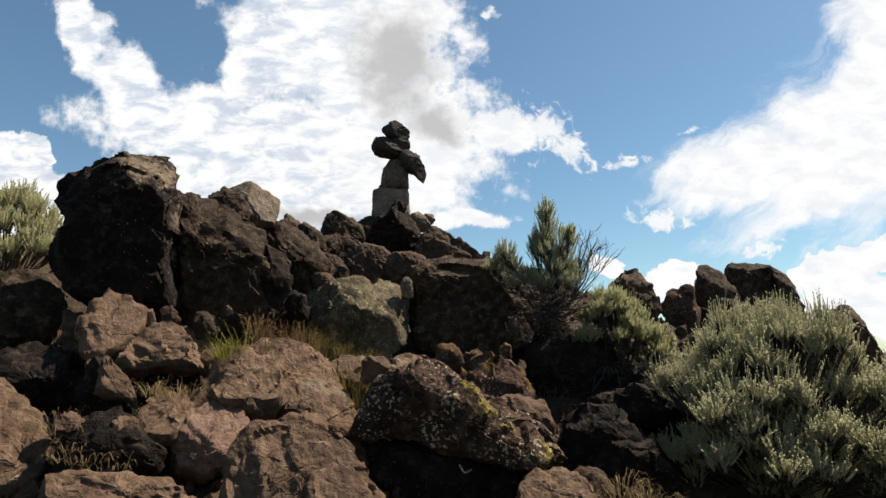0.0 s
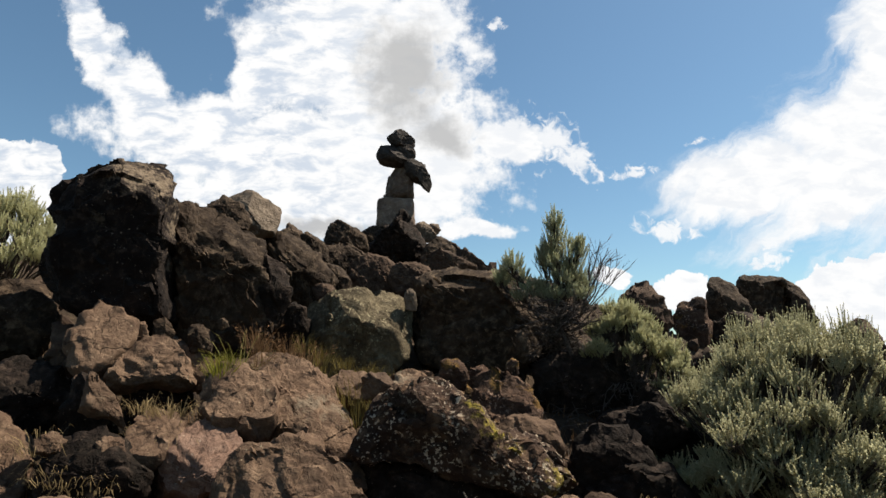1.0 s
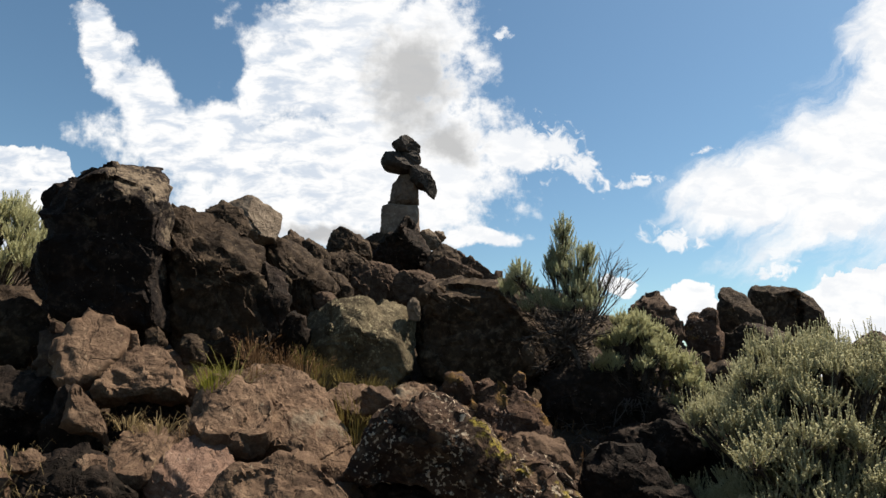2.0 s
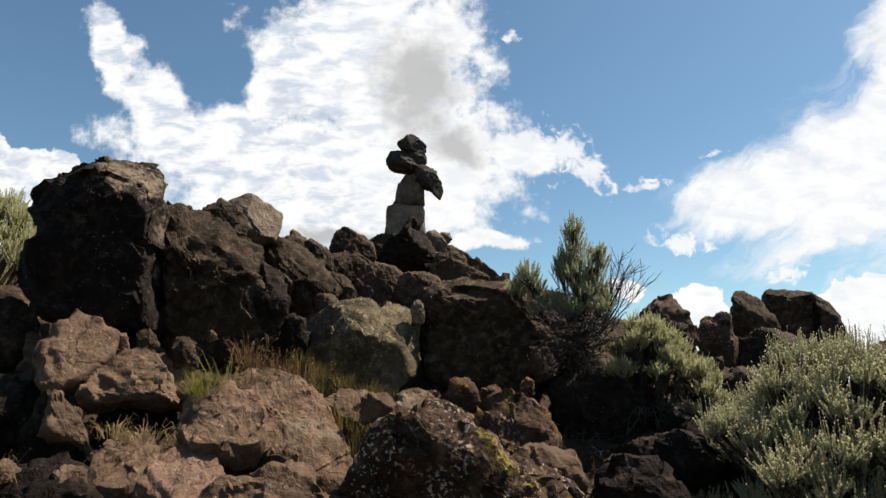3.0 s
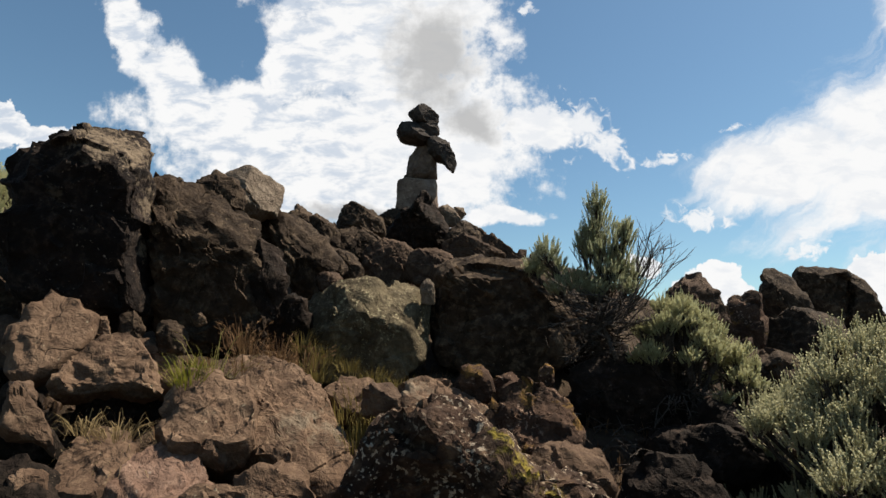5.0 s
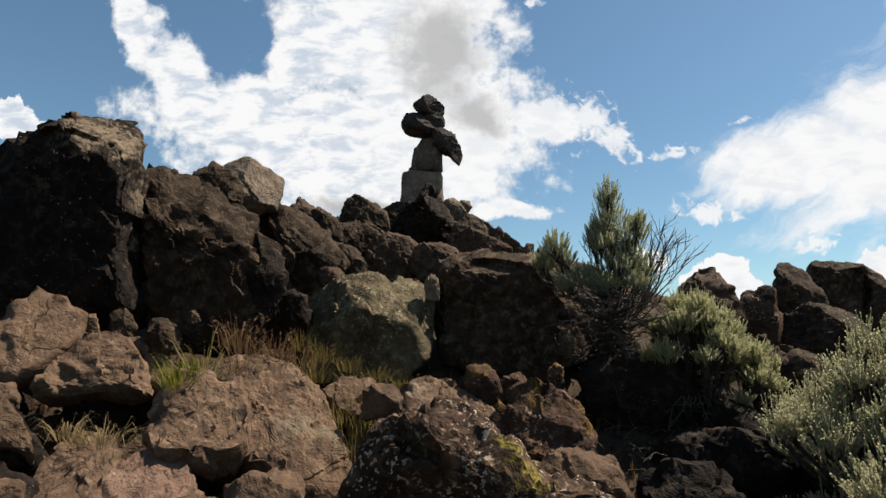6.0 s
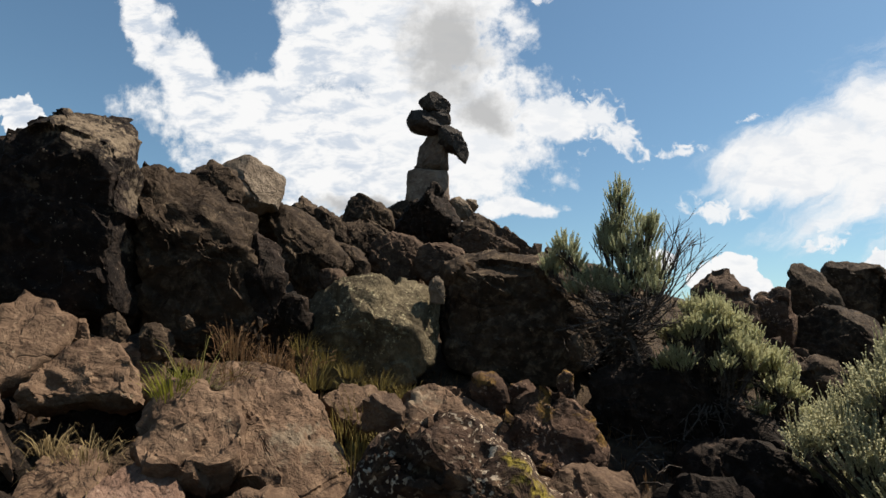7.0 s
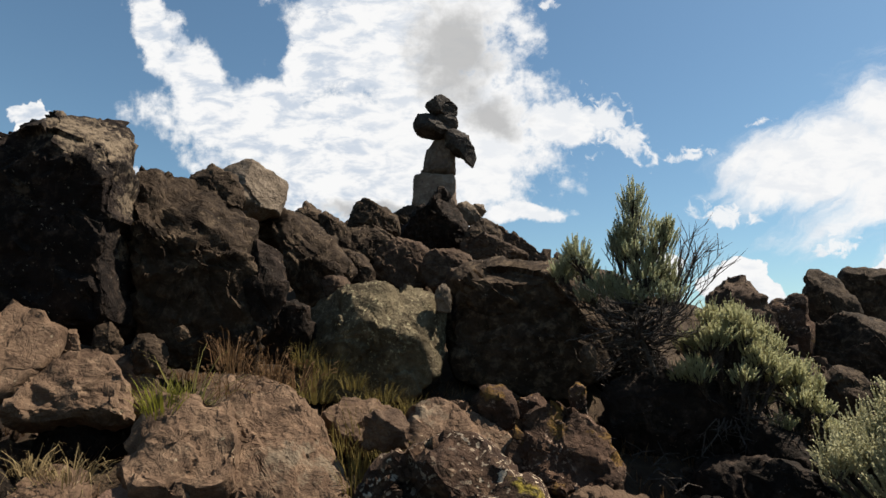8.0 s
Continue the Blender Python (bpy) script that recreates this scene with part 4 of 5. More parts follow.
rock("boulder", "mossy_boulder", (0.05, 3.36, 0.86), 0, -2, 0.40, 0.45, [(-0.56, -0.11), (-0.50, 0.03), (-0.44, 0.17), (-0.34, 0.25), (-0.21, 0.29), (-0.09, 0.28), (0.04, 0.18), (0.22, 0.04), (0.33, 0.02), (0.43, -0.03), (0.54, -0.11), (0.63, -0.23), (0.57, -0.31), (0.42, -0.29), (0.24, -0.22), (-0.03, -0.18), (-0.30, -0.15)], cuts=0, rough=0.9, faces_cut=[(-0.12, -0.97, -0.2, -0.11, -0.2, 0.05), (0.42, -0.45, 0.79, 0, -0.2, 0.15), (0.42, -0.62, 0.66, 0.38, -0.18, -0.1), (-0.6, -0.6, 0.5, -0.41, -0.12, 0.14)])
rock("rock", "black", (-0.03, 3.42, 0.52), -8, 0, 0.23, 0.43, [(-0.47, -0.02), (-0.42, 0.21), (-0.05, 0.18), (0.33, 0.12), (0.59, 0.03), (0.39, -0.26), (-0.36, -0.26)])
rock("rock", "tan", (0.46, 3.57, 0.82), 34, -7, 0.18, 0.18, [(-0.24, 0.00), (-0.11, 0.13), (0.14, 0.16), (0.15, 0.10), (0.20, -0.06), (0.02, -0.17), (-0.17, -0.14)], cuts=3)
rock("boulder", "slab", (-0.12, 4.21, 0.92), 40, 2, 0.32, 0.37, [(-0.39, -0.06), (-0.37, 0.12), (-0.30, 0.23), (-0.18, 0.28), (-0.06, 0.33), (0.06, 0.29), (0.18, 0.19), (0.29, 0.05), (0.39, -0.08), (0.46, -0.19), (0.21, -0.28), (-0.28, -0.30)], cuts=0, rough=0.6, faces_cut=[(0.1, -0.97, 0.2, -0.04, -0.14, -0.04), (-0.5, -0.85, 0.1, -0.3, -0.08, 0.01), (0.6, -0.78, 0.15, 0.27, -0.1, -0.09)])
rock("rock", "tan", (-0.60, 4.25, 1.06), 38, 8, 0.17, 0.17, [(-0.24, 0.01), (-0.09, 0.15), (0.11, 0.12), (0.19, 0.03), (0.12, -0.14), (-0.09, -0.15)], cuts=2)
rock("stone", "mossy", (0.05, 4.36, 1.18), 0, -1, 0.10, 0.10, [(-0.10, 0.03), (-0.04, 0.08), (0.03, 0.08), (0.07, 0.04), (0.09, -0.10), (-0.05, -0.12)], cuts=3, rough=0.5)
rock("stone", "mossy", (0.24, 4.43, 1.15), 0, -3, 0.08, 0.08, [(-0.08, 0.04), (0.02, 0.08), (0.07, 0.01), (0.05, -0.07), (-0.06, -0.06)], cuts=3, rough=0.5)
rock("stone", "mossy", (0.49, 4.68, 1.21), 0, -6, 0.04, 0.04, [(-0.04, 0.02), (-0.00, 0.08), (0.04, 0.03), (0.04, -0.06), (-0.04, -0.07)], cuts=3, rough=0.5)
rock("stone", "dark", (0.59, 4.91, 1.41), 0, -7, 0.04, 0.04, [(-0.04, 0.05), (0.01, 0.10), (0.04, 0.03), (0.02, -0.09), (-0.04, -0.09)])
rock("rock", "mossy", (0.38, 4.13, 0.97), 28, -5, 0.30, 0.26, [(-0.27, 0.01), (-0.25, 0.13), (-0.17, 0.20), (-0.06, 0.25), (0.09, 0.20), (0.19, 0.09), (0.25, -0.04), (0.20, -0.18), (-0.20, -0.21), (-0.26, -0.12)], cuts=1, rough=1, faces_cut=[(0.05, -0.95, 0.2, -0.03, -0.12, -0.04), (-0.6, -0.75, -0.1, -0.19, -0.1, -0.05), (0.65, -0.7, 0.2, 0.16, -0.1, -0.02)])
rock("rock", "tan", (-2.17, 3.03, 0.83), 36, 36, 0.12, 0.16, [(-0.21, 0.23), (-0.11, 0.30), (-0.03, 0.28), (0.08, 0.18), (0.16, -0.02), (0.18, -0.23), (0.09, -0.34), (-0.15, -0.31)], cuts=2, faces_cut=[(0.1, -1.0, 0.1, 0.45)])
rock("rock", "tan", (-1.40, 2.68, 0.58), 45, 28, 0.30, 0.30, [(-0.29, 0.06), (-0.13, 0.08), (0.03, 0.04), (0.15, 0.07), (0.25, 0.00), (0.32, -0.17), (-0.27, -0.08)], cuts=2)
rock("rock", "dark", (-3.06, 4.29, 1.59), 0, 36, 0.22, 0.28, [(-0.28, 0.10), (-0.16, 0.18), (-0.03, 0.22), (0.13, 0.22), (0.24, 0.13), (0.28, -0.16), (0.10, -0.37), (-0.23, -0.30)])
rock("rock", "black", (-2.36, 3.60, 1.00), 4, 33, 0.28, 0.35, [(-0.35, 0.18), (-0.10, 0.28), (0.12, 0.15), (0.30, 0.08), (0.35, -0.16), (0.13, -0.28), (-0.05, -0.21), (-0.33, -0.04)])
rock("rock", "black", (-1.62, 2.99, 0.73), 8, 28, 0.19, 0.19, [(-0.22, 0.15), (-0.00, 0.19), (0.18, 0.10), (0.26, -0.13), (0.03, -0.19), (-0.21, -0.11)])
rock("rock", "tan", (-1.44, 3.25, 0.76), 10, 24, 0.09, 0.09, [(-0.12, 0.08), (0.07, 0.08), (0.10, -0.08), (-0.05, -0.08)])
rock("rock", "dark", (1.66, 5.19, 0.93), 5, -18, 0.11, 0.11, [(-0.12, 0.01), (-0.02, 0.09), (0.09, 0.08), (0.11, -0.05), (-0.06, -0.12)])
rock("rock", "black", (1.37, 4.15, 0.86), 20, -18, 0.14, 0.14, [(-0.17, 0.06), (-0.07, 0.14), (0.06, 0.11), (0.18, 0.02), (0.14, -0.13), (-0.16, -0.18)])
rock("rock", "brown", (2.16, 6.62, 1.82), 5, -18, 0.29, 0.29, [(-0.27, 0.14), (-0.12, 0.30), (0.03, 0.34), (0.17, 0.13), (0.27, -0.07), (0.20, -0.41), (-0.31, -0.41)])
rock("rock", "mossy", (3.47, 8.61, 1.76), 0, -22, 0.36, 0.36, [(-0.22, 0.02), (-0.18, 0.25), (-0.12, 0.34), (0.09, 0.42), (0.19, 0.38), (0.21, -0.06), (0.17, -0.47), (-0.13, -0.56), (-0.20, -0.27)], cuts=1, rough=0.8, faces_cut=[(-0.1, -0.97, -0.05, -0, -0.28, 0.01), (0.15, -0.6, 0.78, 0.03, -0.28, 0.26)])
rock("rock", "dark", (4.31, 9.23, 2.01), 0, -25, 0.42, 0.40, [(-0.36, -0.02), (-0.30, 0.34), (-0.22, 0.58), (-0.09, 0.55), (0.11, 0.43), (0.15, 0.28), (0.26, 0.11), (0.27, -0.14), (0.18, -0.72), (-0.18, -0.96), (-0.33, -0.73), (-0.33, -0.34)], cuts=1, rough=0.7, faces_cut=[(-0.35, -0.93, -0.1, -0.12, -0.3, -0.04), (0.55, -0.62, 0.56, 0.06, -0.32, 0.11), (-0.1, -0.7, 0.7, -0.14, -0.2, 0.43)])
rock("boulder", "dark", (5.19, 9.74, 2.12), 0, -28, 0.45, 0.45, [(-0.46, 0.27), (-0.41, 0.48), (-0.33, 0.58), (-0.05, 0.56), (0.21, 0.51), (0.29, 0.41), (0.25, 0.08), (0.15, -0.41), (0.05, -0.90), (-0.45, -1.00), (-0.51, -0.42)], cuts=1, rough=0.7, faces_cut=[(-0.12, -0.98, 0.05, -0.1, -0.32, -0.02), (0.1, -0.45, 0.88, -0.06, -0.3, 0.41), (0.7, -0.7, 0.1, 0.2, -0.2, 0.06)])
rock("boulder", "dark", (5.70, 9.66, 1.82), 0, -31, 0.42, 0.42, [(-0.36, 0.23), (-0.30, 0.74), (-0.22, 0.83), (-0.11, 0.75), (0.02, 0.55), (0.09, 0.36), (0.14, 0.09), (0.11, -0.42), (-0.44, -0.76), (-0.48, -0.19)], cuts=1, rough=0.7, faces_cut=[(-0.15, -0.95, 0.1, -0.16, -0.3, 0.13), (0.55, -0.5, 0.66, 0, -0.3, 0.4), (-0.8, -0.5, 0.2, -0.29, -0.15, 0.38)])
rock("rock", "brown", (6.50, 9.48, 1.34), 5, -34, 0.46, 0.58, [(-0.50, 0.36), (-0.22, 0.55), (-0.05, 0.68), (0.12, 0.49), (0.31, 0.07), (0.42, -0.28), (0.50, -0.95), (-0.65, -0.83)])
rock("rock", "dark", (4.14, 8.29, 1.35), 5, -27, 0.45, 0.56, [(-0.60, 0.37), (-0.14, 0.67), (0.26, 0.51), (0.51, 0.09), (0.44, -0.73), (-0.56, -0.83)])
rock("rock", "brown", (3.26, 7.79, 1.18), 5, -23, 0.10, 0.10, [(-0.08, 0.13), (0.05, 0.22), (0.09, 0.08), (0.03, -0.21), (-0.10, -0.22)])
# near-black rocks added here to stand in for the gully's shade
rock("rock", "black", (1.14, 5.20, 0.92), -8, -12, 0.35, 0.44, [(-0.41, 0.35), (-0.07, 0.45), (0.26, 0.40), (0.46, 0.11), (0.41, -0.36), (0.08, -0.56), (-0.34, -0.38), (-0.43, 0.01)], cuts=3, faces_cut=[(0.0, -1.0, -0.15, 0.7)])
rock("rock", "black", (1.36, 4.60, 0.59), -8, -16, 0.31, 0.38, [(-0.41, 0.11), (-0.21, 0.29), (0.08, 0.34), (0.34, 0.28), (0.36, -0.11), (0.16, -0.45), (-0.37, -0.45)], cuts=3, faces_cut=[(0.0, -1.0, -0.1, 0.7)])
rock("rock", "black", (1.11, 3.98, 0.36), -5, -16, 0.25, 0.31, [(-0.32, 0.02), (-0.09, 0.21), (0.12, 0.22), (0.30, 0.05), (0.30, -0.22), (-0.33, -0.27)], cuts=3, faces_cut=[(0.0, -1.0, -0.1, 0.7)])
rock("rock", "black", (1.60, 4.80, 0.91), 5, -18, 0.17, 0.17, [(-0.17, 0.08), (-0.03, 0.18), (0.14, 0.05), (0.18, -0.15), (-0.12, -0.15)], cuts=3)
rock("rock", "brown", (0.81, 3.43, 0.44), 15, -13, 0.11, 0.11, [(-0.10, 0.06), (-0.01, 0.14), (0.10, 0.08), (0.12, -0.13), (-0.11, -0.14)])
rock("stone", "dark", (-1.57, 3.93, 1.38), 5, 22, 0.09, 0.09, [(-0.08, 0.05), (-0.01, 0.10), (0.07, 0.02), (0.07, -0.09), (-0.05, -0.09)])
rock("stone", "dark", (-1.87, 4.05, 1.43), 5, 25, 0.07, 0.07, [(-0.07, 0.06), (-0.00, 0.10), (0.06, -0.01), (0.04, -0.08), (-0.04, -0.06)])
rock("stone", "dark", (-1.46, 3.98, 1.48), 0, 20, 0.04, 0.04, [(-0.03, 0.02), (0.01, 0.04), (0.04, -0.02), (-0.01, -0.04)])
rock("stone", "tan", (-1.55, 2.97, 0.85), 10, 28, 0.08, 0.08, [(-0.06, 0.01), (-0.02, 0.04), (0.05, 0.03), (0.07, -0.03), (-0.03, -0.04)])
rock("stone", "brown", (-0.54, 3.40, 0.64), 10, 9, 0.13, 0.13, [(-0.10, 0.02), (-0.04, 0.08), (0.09, 0.05), (0.12, -0.07), (-0.07, -0.07)])
rock("rock", "dark", (-1.93, 4.38, 2.24), 4, 24, 0.08, 0.10, [(-0.09, 0.11), (-0.03, 0.18), (0.03, 0.20), (0.07, 0.01), (0.06, -0.24), (-0.05, -0.25)], cuts=3, rough=0.5)
# the shaded hollow under the tan slab, made as a black rock
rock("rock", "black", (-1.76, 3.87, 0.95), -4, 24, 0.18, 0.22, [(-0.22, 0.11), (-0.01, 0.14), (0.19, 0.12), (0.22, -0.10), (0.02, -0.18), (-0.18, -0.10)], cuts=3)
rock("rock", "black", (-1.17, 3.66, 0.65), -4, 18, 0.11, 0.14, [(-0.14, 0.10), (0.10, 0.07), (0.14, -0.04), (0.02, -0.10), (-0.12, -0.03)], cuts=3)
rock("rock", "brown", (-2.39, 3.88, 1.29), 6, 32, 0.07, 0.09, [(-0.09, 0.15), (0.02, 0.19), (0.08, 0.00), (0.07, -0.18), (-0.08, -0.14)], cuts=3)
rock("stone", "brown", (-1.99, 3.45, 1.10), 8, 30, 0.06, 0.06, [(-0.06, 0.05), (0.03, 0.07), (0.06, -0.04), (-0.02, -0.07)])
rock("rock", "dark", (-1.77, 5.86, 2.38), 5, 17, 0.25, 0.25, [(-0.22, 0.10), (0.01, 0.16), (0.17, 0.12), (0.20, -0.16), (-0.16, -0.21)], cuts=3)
# two more near-black fillers for the shaded ground below the sagebrush
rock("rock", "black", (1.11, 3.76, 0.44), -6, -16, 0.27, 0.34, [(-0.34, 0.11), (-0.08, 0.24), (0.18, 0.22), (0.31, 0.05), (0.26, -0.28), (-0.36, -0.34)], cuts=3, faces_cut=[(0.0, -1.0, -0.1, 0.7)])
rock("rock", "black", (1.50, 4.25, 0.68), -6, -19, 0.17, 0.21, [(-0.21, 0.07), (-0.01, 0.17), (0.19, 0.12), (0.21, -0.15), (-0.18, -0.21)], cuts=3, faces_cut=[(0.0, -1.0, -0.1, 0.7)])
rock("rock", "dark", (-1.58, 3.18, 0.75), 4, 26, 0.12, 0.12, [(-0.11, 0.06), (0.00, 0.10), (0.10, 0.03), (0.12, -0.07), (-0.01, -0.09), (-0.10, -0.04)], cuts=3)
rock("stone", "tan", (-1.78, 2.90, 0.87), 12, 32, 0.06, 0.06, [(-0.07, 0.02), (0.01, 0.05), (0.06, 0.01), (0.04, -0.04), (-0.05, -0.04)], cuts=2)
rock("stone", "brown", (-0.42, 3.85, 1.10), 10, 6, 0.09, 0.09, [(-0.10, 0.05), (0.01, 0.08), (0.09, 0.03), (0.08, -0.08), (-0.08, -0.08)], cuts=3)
# added over bright soil, its black colour replaces missing shade
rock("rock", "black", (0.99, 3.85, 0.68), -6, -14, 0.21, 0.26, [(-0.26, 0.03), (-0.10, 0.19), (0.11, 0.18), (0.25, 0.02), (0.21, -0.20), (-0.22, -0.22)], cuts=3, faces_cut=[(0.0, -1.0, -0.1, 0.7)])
rock("stone", "dark", (-1.57, 3.92, 1.40), 4, 22, 0.05, 0.07, [(-0.06, 0.05), (-0.02, 0.08), (0.04, 0.02), (0.07, -0.07), (-0.04, -0.08)], cuts=2, rough=0.4)
# shaded left side of the tan chip, darkened by its own black colour
rock("rock", "black", (-1.79, 3.29, 0.89), 0, 29, 0.14, 0.16, [(-0.16, 0.09), (-0.15, 0.22), (-0.09, 0.29), (-0.04, 0.20), (0.04, 0.08), (0.13, -0.03), (0.12, -0.12), (-0.04, -0.12), (-0.13, -0.05)], cuts=1, rough=0.9, faces_cut=[(-0.1, -0.95, -0.25, -0.03, -0.08, 0.06), (-0.75, -0.6, 0.1, -0.1, -0.06, 0.15)])
rock("rock", "tan", (0.54, 2.95, 0.55), 52, -12, 0.14, 0.20, [(-0.18, -0.12), (-0.16, 0.02), (-0.10, 0.08), (0.04, 0.10), (0.15, 0.05), (0.19, -0.08), (0.04, -0.18), (-0.14, -0.19)], cuts=1, rough=0.8, faces_cut=[(0.05, -1, 0.05, 0, -0.06, -0.08)])
rock("rock", "tan", (-1.17, 3.50, 1.03), 46, 18, 0.22, 0.20, [(-0.17, -0.07), (-0.18, 0.13), (-0.11, 0.21), (0.02, 0.23), (0.16, 0.18), (0.23, -0.00), (0.21, -0.19), (0.07, -0.24), (-0.09, -0.19)], cuts=0, rough=0.9, faces_cut=[(0.02, -1, 0.05, 0.02, -0.08, -0.06), (-0.6, -0.8, 0, -0.12, -0.05, -0.03)])
rock("rock", "tan", (-1.46, 3.25, 0.88), 62, 24, 0.10, 0.14, [(-0.15, -0.13), (-0.13, 0.07), (-0.06, 0.16), (0.06, 0.12), (0.13, -0.01), (0.09, -0.15), (-0.00, -0.22), (-0.09, -0.24)], cuts=1, rough=0.8, faces_cut=[(0, -1, 0.05, -0.03, -0.03, -0.06)])
# added black rock, hides sunlit soil where the wedge should be in shade
rock("rock", "black", (-1.29, 4.95, 1.55), 0, 12, 0.16, 0.20, [(-0.16, -0.10), (-0.13, 0.07), (-0.01, 0.15), (0.12, 0.10), (0.17, -0.08), (0.09, -0.22), (-0.08, -0.22)], cuts=2, faces_cut=[(-0.1, -0.95, -0.25, 0.02, -0.1, -0.05)])
rock("rock", "dark", (2.43, 5.70, 1.22), 0, -20, 0.25, 0.30, [(-0.22, -0.24), (-0.16, 0.04), (-0.02, 0.18), (0.12, 0.14), (0.22, -0.05), (0.22, -0.29), (-0.02, -0.42), (-0.20, -0.40)], cuts=2, faces_cut=[(-0.1, -0.95, -0.2, -0.02, -0.16, -0.05), (0.5, -0.5, 0.7, 0.06, -0.15, 0.09)])

# ---- the cairn, stones piled one on another ----
cairn = new("stone_cairn", None)
cairn.location = (-0.76, 8.75, 2.95)
tagged(cairn, "man-made cairn of dark stacked stones on the crest", "cairn")
STACK = [
    ("cairn", (-0.032, 0.000, 0.500), 0.29, [(-0.286, -0.243), (-0.286, 0.184), (-0.156, 0.229), (0.105, 0.202), (0.261, 0.211), (0.292, -0.217), (0.070, -0.367)], "block-shaped brown base stone"),
    ("cairn", (0.029, 0.000, 1.037), 0.21, [(-0.260, -0.334), (-0.196, -0.009), (-0.103, 0.155), (-0.007, 0.247), (0.177, 0.266), (0.180, 0.009), (0.209, -0.334)], "tapering brown body stone"),
    ("cairn_dark", (-0.088, -0.070, 1.355), 0.29, [(-0.262, 0.014), (-0.195, 0.143), (0.006, 0.152), (0.218, 0.032), (0.324, -0.059), (0.116, -0.186), (-0.208, -0.095)], "dark stone arm reaching out"),
    ("cairn_dark", (0.319, -0.070, 1.058), 0.21, [(-0.275, 0.238), (-0.101, 0.265), (0.039, 0.192), (0.145, 0.010), (0.189, -0.134), (0.147, -0.251), (0.068, -0.215), (-0.028, -0.080), (-0.185, -0.026)], "dark drooping stone arm"),
    ("cairn_dark", (0.095, -0.070, 1.417), 0.16, [(-0.158, 0.026), (-0.089, 0.127), (0.121, 0.099), (0.158, -0.047), (0.054, -0.139), (-0.086, -0.066)], "dark neck stone"),
    ("cairn_dark", (0.033, -0.070, 1.597), 0.22, [(-0.230, 0.049), (-0.013, 0.188), (0.209, 0.039), (0.210, -0.053), (0.097, -0.117), (-0.096, -0.099), (-0.177, -0.007)], "dark flat head stone")]
for look_of, place, front, profile, words in STACK:
    piece = rock("stone", look_of, place, 0, 0, front, front, profile, 1.6, 2, cairn, 0.35)
    tagged(piece, words)

# ---- sagebrush ----
rng = random.Random(5)


def heap_of_clumps(n, rx, ry, z0, z1, seed, size=(0.10, 0.07)):
    """Clump centres over a rounded bush, uneven in height."""
    r = random.Random(seed)
    out = []
    for i in range(n):
        a, q = i * 2.4 + r.uniform(-0.4, 0.4), math.sqrt((i + 0.5) / n)
        h = z0 + (z1 - z0) * (1 - q ** 2.2) + r.uniform(-0.07, 0.05)
        out.append((rx * q * math.cos(a), ry * q * math.sin(a), h, size[0] * r.uniform(0.8, 1.2), size[1] * r.uniform(0.8, 1.3)))
    return out


def leafy_heads(n, rx, ry, z0, z1, seed, each=7, wide=0.15):
    """Clumps gathered into separate heads over a rounded bush, with gaps between the heads."""
    r = random.Random(seed)
    out = []
    for i in range(n):
        a, q = i * 2.4 + r.uniform(-0.25, 0.25), math.sqrt((i + 0.4) / n)
        x, y, h = rx * q * math.cos(a), ry * q * math.sin(a), z0 + (z1 - z0) * (1 - q ** 2.4) + r.uniform(-0.10, 0.08)
        size = wide * r.uniform(0.7, 1.2)
        for k in range(each):
            b, p = k * 2.4 + r.uniform(-0.5, 0.5), math.sqrt((k + 0.3) / each)
            out.append((x + size * p * math.cos(b), y + size * p * math.sin(b), h - 0.55 * size * p * p + r.uniform(-0.02, 0.03), size * 0.36, size * 0.27))
    return out


def inner_clumps(n, rx, ry, z0, z1, seed):
    """Clumps that fill the lower body of a bush."""
    r = random.Random(seed)
    return [(r.uniform(-rx, rx), -ry * r.uniform(0.1, 1.0), r.uniform(z0, z1), r.uniform(0.05, 0.09), r.uniform(0.04, 0.08)) for _ in range(n)]


sagebrush((2.10, 3.92, 0.42), leafy_heads(32, 0.74, 0.70, 0.08, 1.0, 11) + inner_clumps(44, 0.62, 0.6, 0.1, 0.6, 15) + inner_clumps(44, 0.62, 0.74, -0.06, 0.32, 19), SAGE, "broad grey-green sagebrush with upright leafy shoots", 21, per=42, length=0.085, leaf=0.018, leaves=18, twigs=1300, trunk=0.022, splay=0.6, stalks=1.3)
sagebrush((3.02, 3.85, 0.40), leafy_heads(12, 0.42, 0.45, 0.10, 0.72, 17), SAGE, "smaller grey-green sagebrush beside the broad one", 27, per=58, length=0.075, leaf=0.018, leaves=20, twigs=260, trunk=0.024, splay=0.8, stalks=1.0)
tall = sagebrush((0.98, 5.25, 1.02), [(-0.03, 0, 1.40, .08, .12), (-0.02, 0.05, 1.24, .13, .12), (0.08, 0.0, 1.12, .16, .1), (0.16, -0.04, 1.2, .06, .08), (-0.14, 0.0, 1.1, .08, .1), (-0.42, 0, 1.04, .09, .1), (-0.36, 0.08, .94, .11, .09), (0.12, 0, .98, .13, .1), (-0.05, -0.05, 1.04, .11, .1), (-0.5, 0.05, .92, .07, .07),
           (0.2, 0.05, .88, .1, .08), (-0.2, -.05, .84, .09, .06), (0.02, -.08, .9, .13, .08), (-0.1, 0.02, 1.16, .07, .07), (-0.32, -.05, .78, .1, .06), (-0.1, -.12, .76, .11, .06), (0.12, -.14, .78, .1, .06)], SAGE_GREY, "tall dark grey-green sagebrush with dead lower branches", 22, per=120, length=0.085, leaf=0.017, leaves=24, twigs=420, trunk=0.03, fork=0.55)
